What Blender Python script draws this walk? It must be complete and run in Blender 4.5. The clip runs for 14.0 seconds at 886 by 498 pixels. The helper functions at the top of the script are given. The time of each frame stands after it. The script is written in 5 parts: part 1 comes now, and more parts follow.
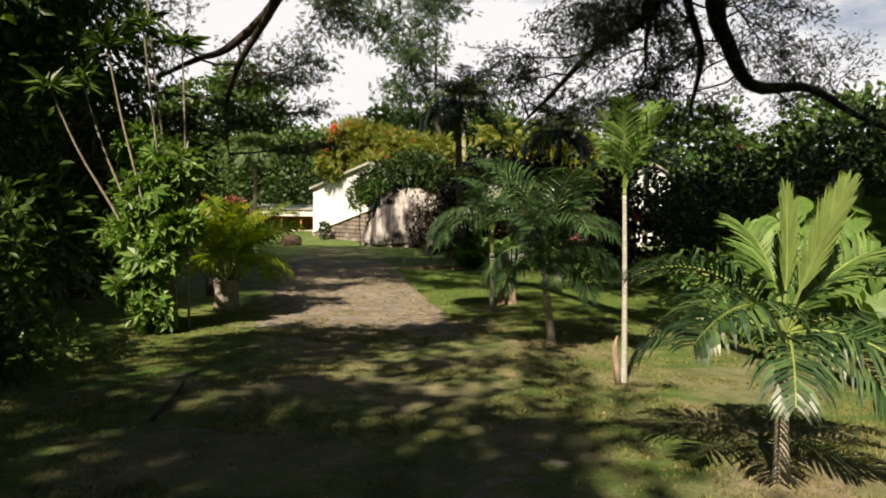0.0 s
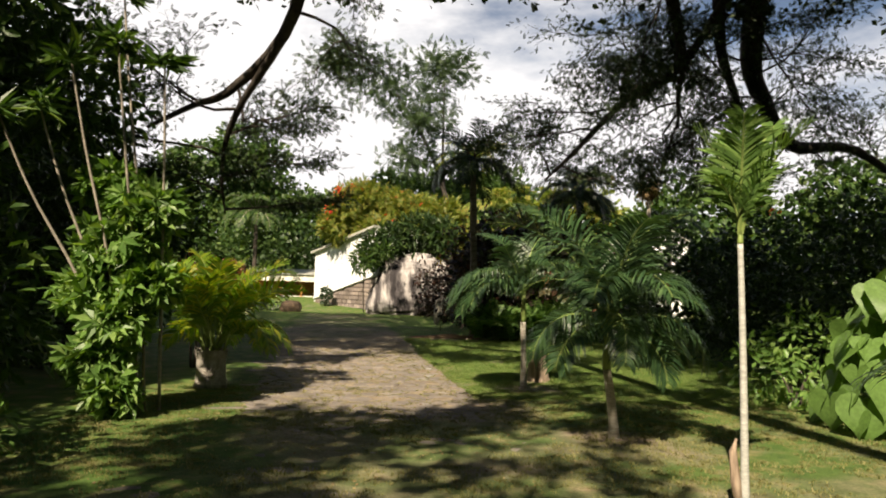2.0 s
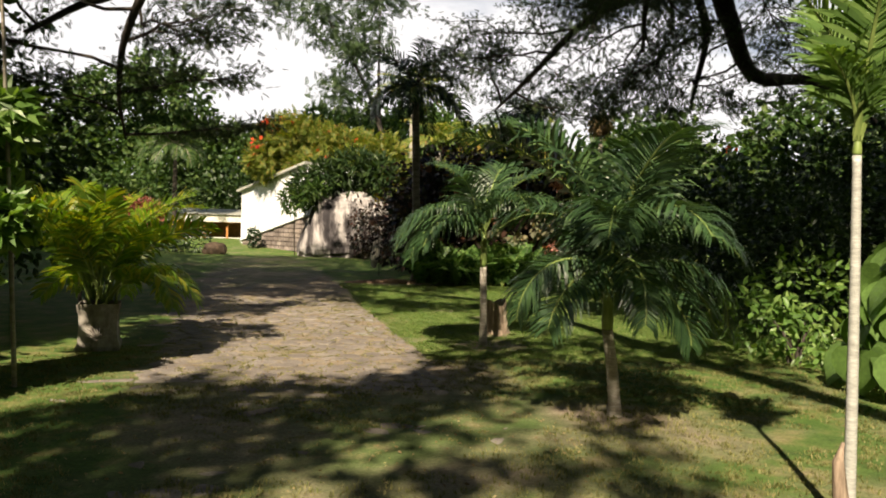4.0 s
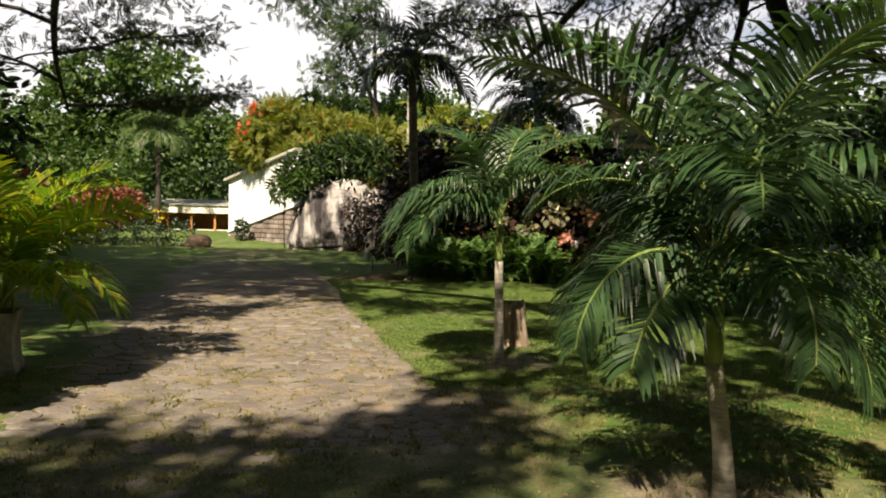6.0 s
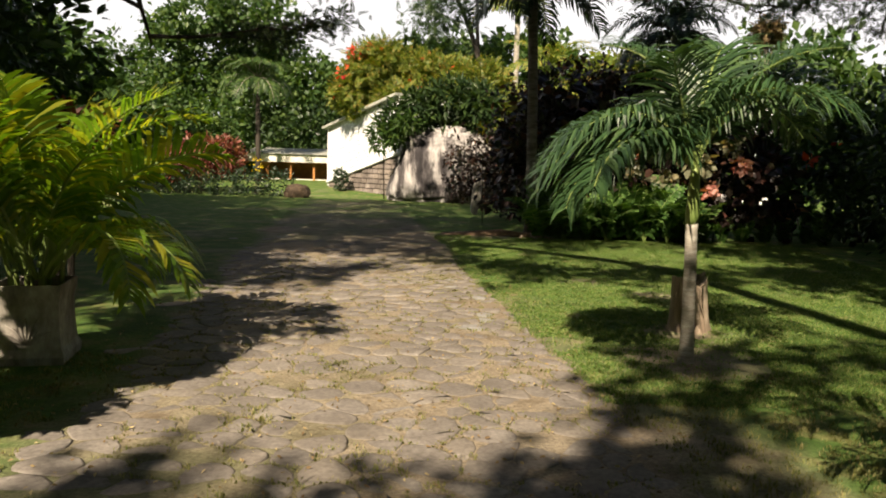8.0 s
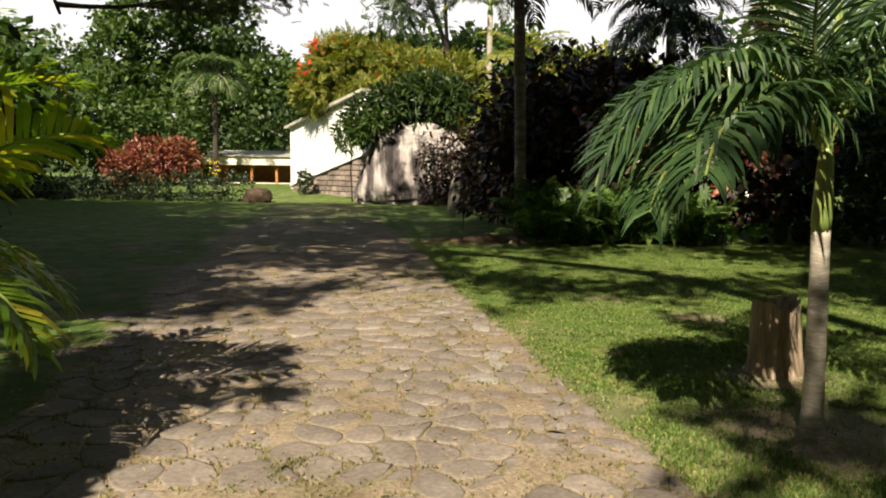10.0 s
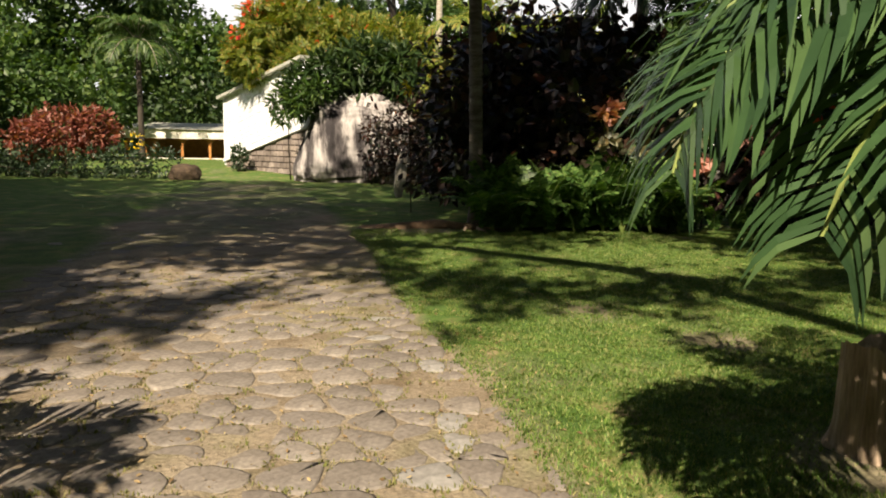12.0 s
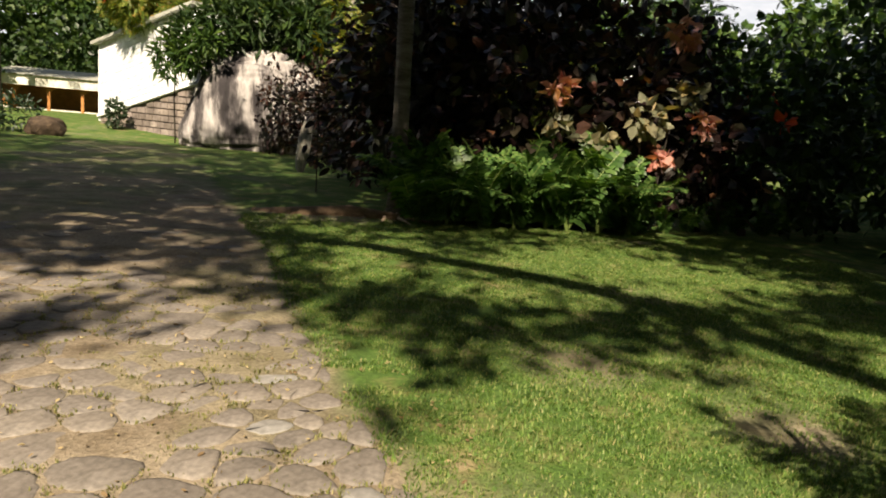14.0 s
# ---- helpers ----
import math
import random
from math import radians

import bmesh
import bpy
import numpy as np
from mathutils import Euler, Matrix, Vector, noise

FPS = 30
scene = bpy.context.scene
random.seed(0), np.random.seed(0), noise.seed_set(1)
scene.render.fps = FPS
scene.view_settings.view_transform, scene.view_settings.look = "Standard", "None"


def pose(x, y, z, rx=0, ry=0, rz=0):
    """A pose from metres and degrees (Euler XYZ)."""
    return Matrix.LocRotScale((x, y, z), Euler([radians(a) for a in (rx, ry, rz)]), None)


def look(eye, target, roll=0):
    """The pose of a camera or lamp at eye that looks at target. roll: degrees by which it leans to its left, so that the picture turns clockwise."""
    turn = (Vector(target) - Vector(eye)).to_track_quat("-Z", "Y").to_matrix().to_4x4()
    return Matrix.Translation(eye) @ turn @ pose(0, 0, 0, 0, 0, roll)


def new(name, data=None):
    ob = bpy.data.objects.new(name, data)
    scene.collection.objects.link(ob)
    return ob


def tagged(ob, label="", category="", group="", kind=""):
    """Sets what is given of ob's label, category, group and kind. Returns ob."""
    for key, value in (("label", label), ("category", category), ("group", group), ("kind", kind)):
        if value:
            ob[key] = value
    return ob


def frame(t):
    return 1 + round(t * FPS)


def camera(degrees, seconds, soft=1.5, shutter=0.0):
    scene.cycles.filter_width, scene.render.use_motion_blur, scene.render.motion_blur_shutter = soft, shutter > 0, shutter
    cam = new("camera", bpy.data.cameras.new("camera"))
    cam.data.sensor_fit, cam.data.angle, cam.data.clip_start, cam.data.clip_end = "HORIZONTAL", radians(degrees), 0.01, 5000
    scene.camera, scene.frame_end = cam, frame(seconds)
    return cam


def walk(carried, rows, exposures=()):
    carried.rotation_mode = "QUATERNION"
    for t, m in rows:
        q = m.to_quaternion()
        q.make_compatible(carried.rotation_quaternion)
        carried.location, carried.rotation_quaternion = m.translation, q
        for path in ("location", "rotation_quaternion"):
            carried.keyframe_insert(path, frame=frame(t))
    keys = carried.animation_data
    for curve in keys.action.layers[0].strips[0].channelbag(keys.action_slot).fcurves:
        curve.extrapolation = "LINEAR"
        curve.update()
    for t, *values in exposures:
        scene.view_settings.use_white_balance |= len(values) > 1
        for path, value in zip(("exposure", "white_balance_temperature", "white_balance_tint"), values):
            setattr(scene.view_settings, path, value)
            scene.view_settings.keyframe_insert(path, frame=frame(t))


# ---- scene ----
cam = camera(64.6, 14.0, 1.9)
METRES, EYE, TILT, LEAN, TURN = 15.0, 1.5, 0.0, 0.0, 0.0
ROWS = [
    (0.0, 0.0, 0.0, 0.0, 0.05, -2.84, -0.94),
    (0.5, -0.0098, 0.0321, -0.0005, 0.77, -2.75, -1.94),
    (1.0, -0.0146, 0.0706, -0.0057, 2.33, -2.73, -1.03),
    (1.5, -0.0236, 0.1053, -0.0073, 0.78, -2.24, -3.25),
    (2.0, -0.0266, 0.134, -0.0091, 0.11, 2.77, -1.57),
    (2.5, -0.0332, 0.1719, -0.011, -0.82, -3.06, -3.19),
    (3.0, -0.0389, 0.2023, -0.0113, -4.21, -3.58, -3.06),
    (5.5, -0.0304, 0.3906, -0.02, -5.38, 1.48, -0.93),
    (6.0, -0.0269, 0.428, -0.0211, -5.37, -2.43, -1.42),
    (6.5, -0.0323, 0.4649, -0.0169, -5.22, -2.77, -1.28),
    (7.0, -0.0318, 0.5013, -0.0207, -1.87, -7.12, 0.56),
    (7.5, -0.0429, 0.534, -0.0235, 2.32, -6.75, -1.6),
    (10.0, -0.0756, 0.7018, -0.0315, -0.39, -6.42, -0.69),
    (10.5, -0.0725, 0.7339, -0.0336, -4.26, -4.5, -0.5),
    (11.0, -0.0711, 0.7671, -0.0331, -4.73, -3.79, -0.33),
    (11.5, -0.0713, 0.7993, -0.0322, -8.11, -7.6, -2.61),
    (12.0, -0.0676, 0.8352, -0.0327, -4.49, -8.3, -0.99),
    (12.5, -0.0694, 0.8714, -0.0342, -5.4, -11.96, -3.11),
    (13.0, -0.0666, 0.9104, -0.0369, -7.95, -8.03, -0.69),
    (13.5, -0.0688, 0.9485, -0.0378, -9.01, -6.07, -3.06),
    (14.0, -0.071, 0.9818, -0.0357, -12.32, -9.89, -4.95),
]
walk(cam, [(t, pose(0, 0, EYE, TILT, LEAN, TURN) @ pose(METRES * x, METRES * y, METRES * z, 90 + pitch, roll, yaw)) for t, x, y, z, yaw, pitch, roll in ROWS],
     [(0.0, 0.86, 7100, 15), (2.5, 1.02, 7100, 15), (14.0, 1.02, 7100, 15)])

# ---- light: late sun from behind the walker, thin bright cloud ----
SUN_EL, SUN_AZ = 43.0, 20.0          # height; bearing to which the light travels, to the right of +y
_e, _a = radians(SUN_EL), radians(SUN_AZ)
LIGHT_WAY = Vector((math.sin(_a) * math.cos(_e), math.cos(_a) * math.cos(_e), -math.sin(_e)))
world = bpy.data.worlds.new("sky")
scene.world = world
world.use_nodes = True
nt = world.node_tree
nt.nodes.clear()
w_out = nt.nodes.new("ShaderNodeOutputWorld")
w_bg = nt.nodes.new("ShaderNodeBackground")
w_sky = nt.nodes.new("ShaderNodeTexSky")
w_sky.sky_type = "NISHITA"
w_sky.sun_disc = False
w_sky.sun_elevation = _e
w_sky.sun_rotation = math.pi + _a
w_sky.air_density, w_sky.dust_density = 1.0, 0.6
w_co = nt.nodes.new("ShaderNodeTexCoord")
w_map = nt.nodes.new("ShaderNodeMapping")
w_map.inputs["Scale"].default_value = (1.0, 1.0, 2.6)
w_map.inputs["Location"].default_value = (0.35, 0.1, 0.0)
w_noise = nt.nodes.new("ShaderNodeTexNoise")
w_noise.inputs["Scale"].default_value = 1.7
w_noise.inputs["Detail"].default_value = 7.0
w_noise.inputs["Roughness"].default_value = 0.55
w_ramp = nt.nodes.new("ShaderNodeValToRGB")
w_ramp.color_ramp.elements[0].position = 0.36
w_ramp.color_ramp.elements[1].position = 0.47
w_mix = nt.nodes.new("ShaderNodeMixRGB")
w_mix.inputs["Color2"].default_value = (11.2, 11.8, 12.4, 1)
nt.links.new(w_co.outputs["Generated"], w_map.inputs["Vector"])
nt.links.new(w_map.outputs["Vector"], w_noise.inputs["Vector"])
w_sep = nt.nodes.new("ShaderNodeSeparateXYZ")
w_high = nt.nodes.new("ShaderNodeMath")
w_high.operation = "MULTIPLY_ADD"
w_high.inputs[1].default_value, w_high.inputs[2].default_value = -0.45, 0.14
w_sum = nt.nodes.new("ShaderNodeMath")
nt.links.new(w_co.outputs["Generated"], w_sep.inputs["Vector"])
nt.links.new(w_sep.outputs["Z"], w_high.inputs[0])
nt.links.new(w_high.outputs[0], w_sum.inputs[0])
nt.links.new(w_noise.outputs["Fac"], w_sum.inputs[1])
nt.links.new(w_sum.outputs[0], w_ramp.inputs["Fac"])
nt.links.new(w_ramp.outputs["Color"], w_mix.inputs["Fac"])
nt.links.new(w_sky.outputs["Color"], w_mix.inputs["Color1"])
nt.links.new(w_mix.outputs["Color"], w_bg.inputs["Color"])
nt.links.new(w_bg.outputs["Background"], w_out.inputs["Surface"])
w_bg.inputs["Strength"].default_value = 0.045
sun = new("sun", bpy.data.lights.new("sun", "SUN"))
sun.data.energy, sun.data.angle, sun.data.color = 5.0, radians(0.55), (1.0, 0.90, 0.72)
sun.matrix_world = look((0, 0, 30), Vector((0, 0, 30)) + LIGHT_WAY)

rng = np.random.default_rng(7)


# ---- materials ----
def material(name, rough=0.7):
    m = bpy.data.materials.new(name)
    m.use_nodes = True
    bsdf = m.node_tree.nodes["Principled BSDF"]
    bsdf.inputs["Roughness"].default_value = rough
    return m, m.node_tree, bsdf


def ramp(tree, stops, socket):
    r = tree.nodes.new("ShaderNodeValToRGB")
    while len(r.color_ramp.elements) < len(stops):
        r.color_ramp.elements.new(0.5)
    for el, (p, c) in zip(r.color_ramp.elements, stops):
        el.position, el.color = p, (*c, 1)
    tree.links.new(socket, r.inputs["Fac"])
    return r.outputs["Color"]


def noise_tex(tree, scale, detail=4.0, rough=0.55, stretch=None):
    co = tree.nodes.new("ShaderNodeTexCoord")
    n = tree.nodes.new("ShaderNodeTexNoise")
    n.inputs["Scale"].default_value, n.inputs["Detail"].default_value, n.inputs["Roughness"].default_value = scale, detail, rough
    sock = co.outputs["Object"]
    if stretch:
        mp = tree.nodes.new("ShaderNodeMapping")
        mp.inputs["Scale"].default_value = stretch
        tree.links.new(sock, mp.inputs["Vector"])
        sock = mp.outputs["Vector"]
    tree.links.new(sock, n.inputs["Vector"])
    return n.outputs["Fac"]


def mix_col(tree, a, b, fac, mode="MIX"):
    m = tree.nodes.new("ShaderNodeMixRGB")
    m.blend_type = mode
    for sock, v in (("Color1", a), ("Color2", b), ("Fac", fac)):
        if isinstance(v, (tuple, float, int)):
            m.inputs[sock].default_value = (*v, 1) if isinstance(v, tuple) else v
        else:
            tree.links.new(v, m.inputs[sock])
    return m.outputs["Color"]


def add_bump(tree, bsdf, height, strength=0.4, dist=0.02):
    b = tree.nodes.new("ShaderNodeBump")
    b.inputs["Strength"].default_value, b.inputs["Distance"].default_value = strength, dist
    tree.links.new(height, b.inputs["Height"])
    tree.links.new(b.outputs["Normal"], bsdf.inputs["Normal"])


def leaf_material(name, stops, through_light=0.35, rough=0.45, blotch=0.35, sheen=0.4):
    """Leaves: each leaf its own tone, light shining through, a waxy face."""
    m, tree, bsdf = material(name, rough)
    geo = tree.nodes.new("ShaderNodeNewGeometry")
    col = ramp(tree, stops, geo.outputs["Random Per Island"])
    n = noise_tex(tree, 9.0, 3.0)
    col = mix_col(tree, col, ramp(tree, [(0.3, (0.45, 0.45, 0.45)), (0.7, (1.25, 1.25, 1.2))], n), blotch, "MULTIPLY")
    tree.links.new(col, bsdf.inputs["Base Color"])
    bsdf.inputs["Specular IOR Level"].default_value = sheen
    tr = tree.nodes.new("ShaderNodeBsdfTranslucent")
    warm = mix_col(tree, col, (1.5, 1.6, 0.5), 1.0, "MULTIPLY")
    tree.links.new(warm, tr.inputs["Color"])
    mx = tree.nodes.new("ShaderNodeMixShader")
    mx.inputs["Fac"].default_value = through_light
    tree.links.new(bsdf.outputs["BSDF"], mx.inputs[1])
    tree.links.new(tr.outputs["BSDF"], mx.inputs[2])
    tree.links.new(mx.outputs["Shader"], tree.nodes["Material Output"].inputs["Surface"])
    return m


def rough_material(name, stops, scale, rough=0.9, stretch=None, bump=0.5, dist=0.03, fine=6.0, spec=0.3, own=0.0):
    """A matt mineral or bark surface with blotches and fine grain; own: how far each piece has a tone of its own."""
    m, tree, bsdf = material(name, rough)
    n1 = noise_tex(tree, scale, 5.0, 0.6, stretch)
    n2 = noise_tex(tree, scale * fine, 4.0, 0.6, stretch)
    col = ramp(tree, stops, n1)
    col = mix_col(tree, col, ramp(tree, [(0.3, (0.55, 0.55, 0.55)), (0.7, (1.25, 1.25, 1.25))], n2), 0.7, "MULTIPLY")
    if own:
        info = tree.nodes.new("ShaderNodeObjectInfo")
        geo = tree.nodes.new("ShaderNodeNewGeometry")
        add = tree.nodes.new("ShaderNodeMath")
        add.operation = "ADD"
        tree.links.new(info.outputs["Random"], add.inputs[0])
        tree.links.new(geo.outputs["Random Per Island"], add.inputs[1])
        fr = tree.nodes.new("ShaderNodeMath")
        fr.operation = "FRACT"
        tree.links.new(add.outputs[0], fr.inputs[0])
        tone = ramp(tree, [(0.0, (0.6, 0.58, 0.56)), (0.5, (0.95, 0.93, 0.95)), (0.85, (1.15, 1.1, 1.02)), (1.0, (1.5, 1.5, 1.5))], fr.outputs[0])
        col = mix_col(tree, col, tone, own, "MULTIPLY")
    tree.links.new(col, bsdf.inputs["Base Color"])
    bsdf.inputs["Specular IOR Level"].default_value = spec
    mixn = mix_col(tree, n1, n2, 0.5)
    add_bump(tree, bsdf, mixn, bump, dist)
    return m


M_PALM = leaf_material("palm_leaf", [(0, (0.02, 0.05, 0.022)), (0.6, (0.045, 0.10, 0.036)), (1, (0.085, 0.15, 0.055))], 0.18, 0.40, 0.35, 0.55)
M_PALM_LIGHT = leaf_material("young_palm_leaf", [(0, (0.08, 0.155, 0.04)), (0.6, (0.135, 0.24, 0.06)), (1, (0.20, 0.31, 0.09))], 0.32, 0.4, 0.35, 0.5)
M_SPEAR = leaf_material("spear_leaf", [(0, (0.20, 0.30, 0.09)), (1, (0.30, 0.38, 0.13))], 0.35, 0.4)
M_ARECA = leaf_material("areca_leaf", [(0, (0.09, 0.18, 0.02)), (0.5, (0.17, 0.28, 0.03)), (1, (0.36, 0.34, 0.04))], 0.5, 0.38)
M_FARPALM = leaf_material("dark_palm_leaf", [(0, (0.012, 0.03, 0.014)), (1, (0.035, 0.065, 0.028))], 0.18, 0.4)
M_BUSH = leaf_material("bush_leaf", [(0, (0.075, 0.155, 0.035)), (0.6, (0.14, 0.255, 0.06)), (1, (0.23, 0.34, 0.10))], 0.33, 0.38)
M_LEFT = leaf_material("shrub_leaf", [(0, (0.025, 0.06, 0.014)), (0.7, (0.06, 0.12, 0.025)), (1, (0.13, 0.20, 0.04))], 0.3, 0.42)
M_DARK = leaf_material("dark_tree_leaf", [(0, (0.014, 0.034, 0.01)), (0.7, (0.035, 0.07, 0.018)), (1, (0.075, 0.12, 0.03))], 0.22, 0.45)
M_TREE = leaf_material("tree_leaf", [(0, (0.03, 0.07, 0.018)), (0.7, (0.065, 0.125, 0.03)), (1, (0.13, 0.19, 0.05))], 0.3, 0.5)
M_RAIN = leaf_material("rain_tree_leaf", [(0, (0.02, 0.04, 0.014)), (0.7, (0.04, 0.07, 0.022)), (1, (0.08, 0.11, 0.035))], 0.12, 0.5)
M_POINC = leaf_material("flowering_tree_leaf", [(0, (0.08, 0.13, 0.02)), (0.6, (0.17, 0.22, 0.035)), (0.9, (0.30, 0.28, 0.06)), (1, (0.35, 0.20, 0.05))], 0.35, 0.5)
M_RED = leaf_material("red_blossom", [(0, (0.50, 0.03, 0.015)), (1, (0.75, 0.11, 0.03))], 0.3, 0.5)
M_CROTON = leaf_material("red_shrub_leaf", [(0, (0.10, 0.03, 0.022)), (0.6, (0.23, 0.065, 0.045)), (1, (0.38, 0.17, 0.12))], 0.3, 0.4)
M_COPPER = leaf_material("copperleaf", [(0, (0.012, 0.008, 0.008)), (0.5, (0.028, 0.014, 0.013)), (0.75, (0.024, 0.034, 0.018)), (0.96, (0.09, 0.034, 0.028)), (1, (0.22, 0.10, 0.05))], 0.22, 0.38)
M_COPPER_BRIGHT = leaf_material("bright_copperleaf", [(0, (0.42, 0.14, 0.11)), (0.6, (0.60, 0.33, 0.28)), (1, (0.48, 0.22, 0.08))], 0.25, 0.4)
M_COPPER_PALE = leaf_material("pale_copperleaf", [(0, (0.14, 0.15, 0.09)), (0.6, (0.24, 0.24, 0.16)), (1, (0.32, 0.22, 0.08))], 0.25, 0.35)
M_FERN = leaf_material("fern_leaf", [(0, (0.035, 0.085, 0.02)), (0.6, (0.07, 0.155, 0.035)), (1, (0.13, 0.23, 0.06))], 0.33, 0.45)
M_HEART = leaf_material("heart_leaf", [(0, (0.08, 0.17, 0.035)), (1, (0.16, 0.27, 0.07))], 0.35, 0.5, 0.5)
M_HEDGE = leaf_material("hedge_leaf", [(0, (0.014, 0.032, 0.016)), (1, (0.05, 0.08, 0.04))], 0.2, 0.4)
M_DRY = leaf_material("dry_leaf", [(0, (0.16, 0.10, 0.05)), (0.6, (0.32, 0.23, 0.12)), (1, (0.48, 0.39, 0.22))], 0.2, 0.7)
M_YELLOW = leaf_material("yellow_blossom", [(0, (0.75, 0.50, 0.02)), (1, (0.85, 0.65, 0.04))], 0.3, 0.5)
M_GRASS = leaf_material("grass_blade", [(0, (0.06, 0.125, 0.022)), (0.5, (0.115, 0.215, 0.04)), (0.82, (0.21, 0.29, 0.075)), (1, (0.40, 0.36, 0.17))], 0.3, 0.55, 0.5)
M_GRASS_DRY = leaf_material("dry_grass_blade", [(0, (0.10, 0.13, 0.03)), (0.5, (0.19, 0.195, 0.06)), (1, (0.33, 0.28, 0.14))], 0.25, 0.65, 0.5)

M_BARK = rough_material("dark_bark", [(0.3, (0.03, 0.025, 0.02)), (0.7, (0.09, 0.075, 0.06))], 3.0, 0.95, (1, 1, 0.35), 0.7, 0.05)
M_STEM = rough_material("pale_stem", [(0.3, (0.22, 0.19, 0.15)), (0.7, (0.42, 0.38, 0.31))], 6.0, 0.85, (1, 1, 2.5), 0.4, 0.01)
M_TRUNK = rough_material("ringed_palm_trunk", [(0.3, (0.24, 0.21, 0.17)), (0.55, (0.40, 0.37, 0.31)), (0.72, (0.54, 0.51, 0.45))], 5.0, 0.85, (1, 1, 5.0), 0.5, 0.012)
M_PALE_TRUNK = rough_material("pale_palm_trunk", [(0.3, (0.31, 0.315, 0.28)), (0.7, (0.50, 0.505, 0.46))], 5.0, 0.8, (1, 1, 5.0), 0.4, 0.01)
# grey palm trunk with the crown's shade put into its colour
M_SHADE_TONED_TRUNK = rough_material("shade_toned_palm_trunk", [(0.3, (0.07, 0.06, 0.05)), (0.7, (0.21, 0.19, 0.165))], 4.0, 0.88, (1, 1, 4.0), 0.5, 0.012)
M_SHAFT = rough_material("green_crownshaft", [(0.3, (0.13, 0.20, 0.05)), (0.7, (0.26, 0.32, 0.10))], 3.0, 0.45, (2, 2, 0.4), 0.1, 0.005)
M_STUMP = rough_material("weathered_wood", [(0.3, (0.18, 0.13, 0.09)), (0.5, (0.34, 0.26, 0.19)), (0.7, (0.48, 0.39, 0.30))], 5.0, 0.9, (2.2, 2.2, 0.25), 0.5, 0.03)
M_COBBLE = rough_material("worn_cobble", [(0.3, (0.155, 0.137, 0.118)), (0.5, (0.21, 0.187, 0.163)), (0.72, (0.285, 0.26, 0.23))], 2.2, 0.9, None, 0.7, 0.012, 14.0, 0.2, 0.38)
M_ROCK = rough_material("streaked_rock", [(0.40, (0.04, 0.036, 0.038)), (0.48, (0.11, 0.10, 0.10)), (0.54, (0.33, 0.31, 0.30)), (0.72, (0.52, 0.49, 0.47))], 0.95, 0.92, (1.3, 1.3, 0.42), 0.8, 0.12, 4.0)
M_BLOCK = rough_material("wall_block_stone", [(0.3, (0.15, 0.125, 0.11)), (0.7, (0.34, 0.29, 0.26))], 1.6, 0.92, None, 0.6, 0.03, 6.0, 0.3, 0.6)
M_MORTAR = rough_material("mortar", [(0.3, (0.10, 0.085, 0.075)), (0.7, (0.2, 0.18, 0.16))], 3.0, 0.95)
M_CONCRETE = rough_material("cast_concrete", [(0.35, (0.17, 0.15, 0.13)), (0.55, (0.36, 0.335, 0.29)), (0.72, (0.50, 0.475, 0.43))], 4.0, 0.92, (1, 1, 0.5), 0.5, 0.02)
M_WHITE = rough_material("white_paint", [(0.25, (0.74, 0.75, 0.76)), (0.6, (0.84, 0.86, 0.88))], 0.8, 0.6, None, 0.15, 0.01)
M_CREAM = rough_material("cream_paint", [(0.25, (0.66, 0.62, 0.52)), (0.6, (0.78, 0.75, 0.66))], 0.8, 0.65, None, 0.15, 0.01)
M_OCHRE = rough_material("ochre_plaster", [(0.25, (0.38, 0.15, 0.045)), (0.6, (0.52, 0.23, 0.075))], 0.8, 0.8, None, 0.15, 0.01)
M_ROOF = rough_material("roof_sheet", [(0.25, (0.30, 0.31, 0.27)), (0.6, (0.46, 0.46, 0.40))], 1.2, 0.5, None, 0.15, 0.01)
M_WOOD = rough_material("dark_wood", [(0.3, (0.05, 0.035, 0.025)), (0.7, (0.11, 0.08, 0.055))], 3.0, 0.7, (1, 1, 4))
M_SOIL = rough_material("soil_litter", [(0.3, (0.035, 0.025, 0.018)), (0.7, (0.10, 0.07, 0.045))], 6.0, 0.95)


# ---- mesh helpers ----
def make_mesh(name, verts, faces, mats, index=None, smooth=False):
    me = bpy.data.meshes.new(name)
    me.from_pydata([tuple(v) for v in verts], [], [tuple(f) for f in faces])
    for m in (mats if isinstance(mats, (list, tuple)) else [mats]):
        me.materials.append(m)
    if index is not None:
        me.polygons.foreach_set("material_index", np.asarray(index, dtype=np.int32))
    if smooth:
        me.polygons.foreach_set("use_smooth", np.ones(len(me.polygons), dtype=bool))
    me.update()
    return me


def empty(name, loc=(0, 0, 0), rz=0.0):
    ob = new(name)
    ob.matrix_basis = pose(*loc, 0, 0, rz)
    ob.empty_display_size = 0.2
    return ob


def piece(name, me, parent=None, m=None, label=""):
    ob = new(name, me)
    if parent is not None:
        ob.parent = parent
    if m is not None:
        ob.matrix_basis = m
    if label:
        tagged(ob, label)
    return ob


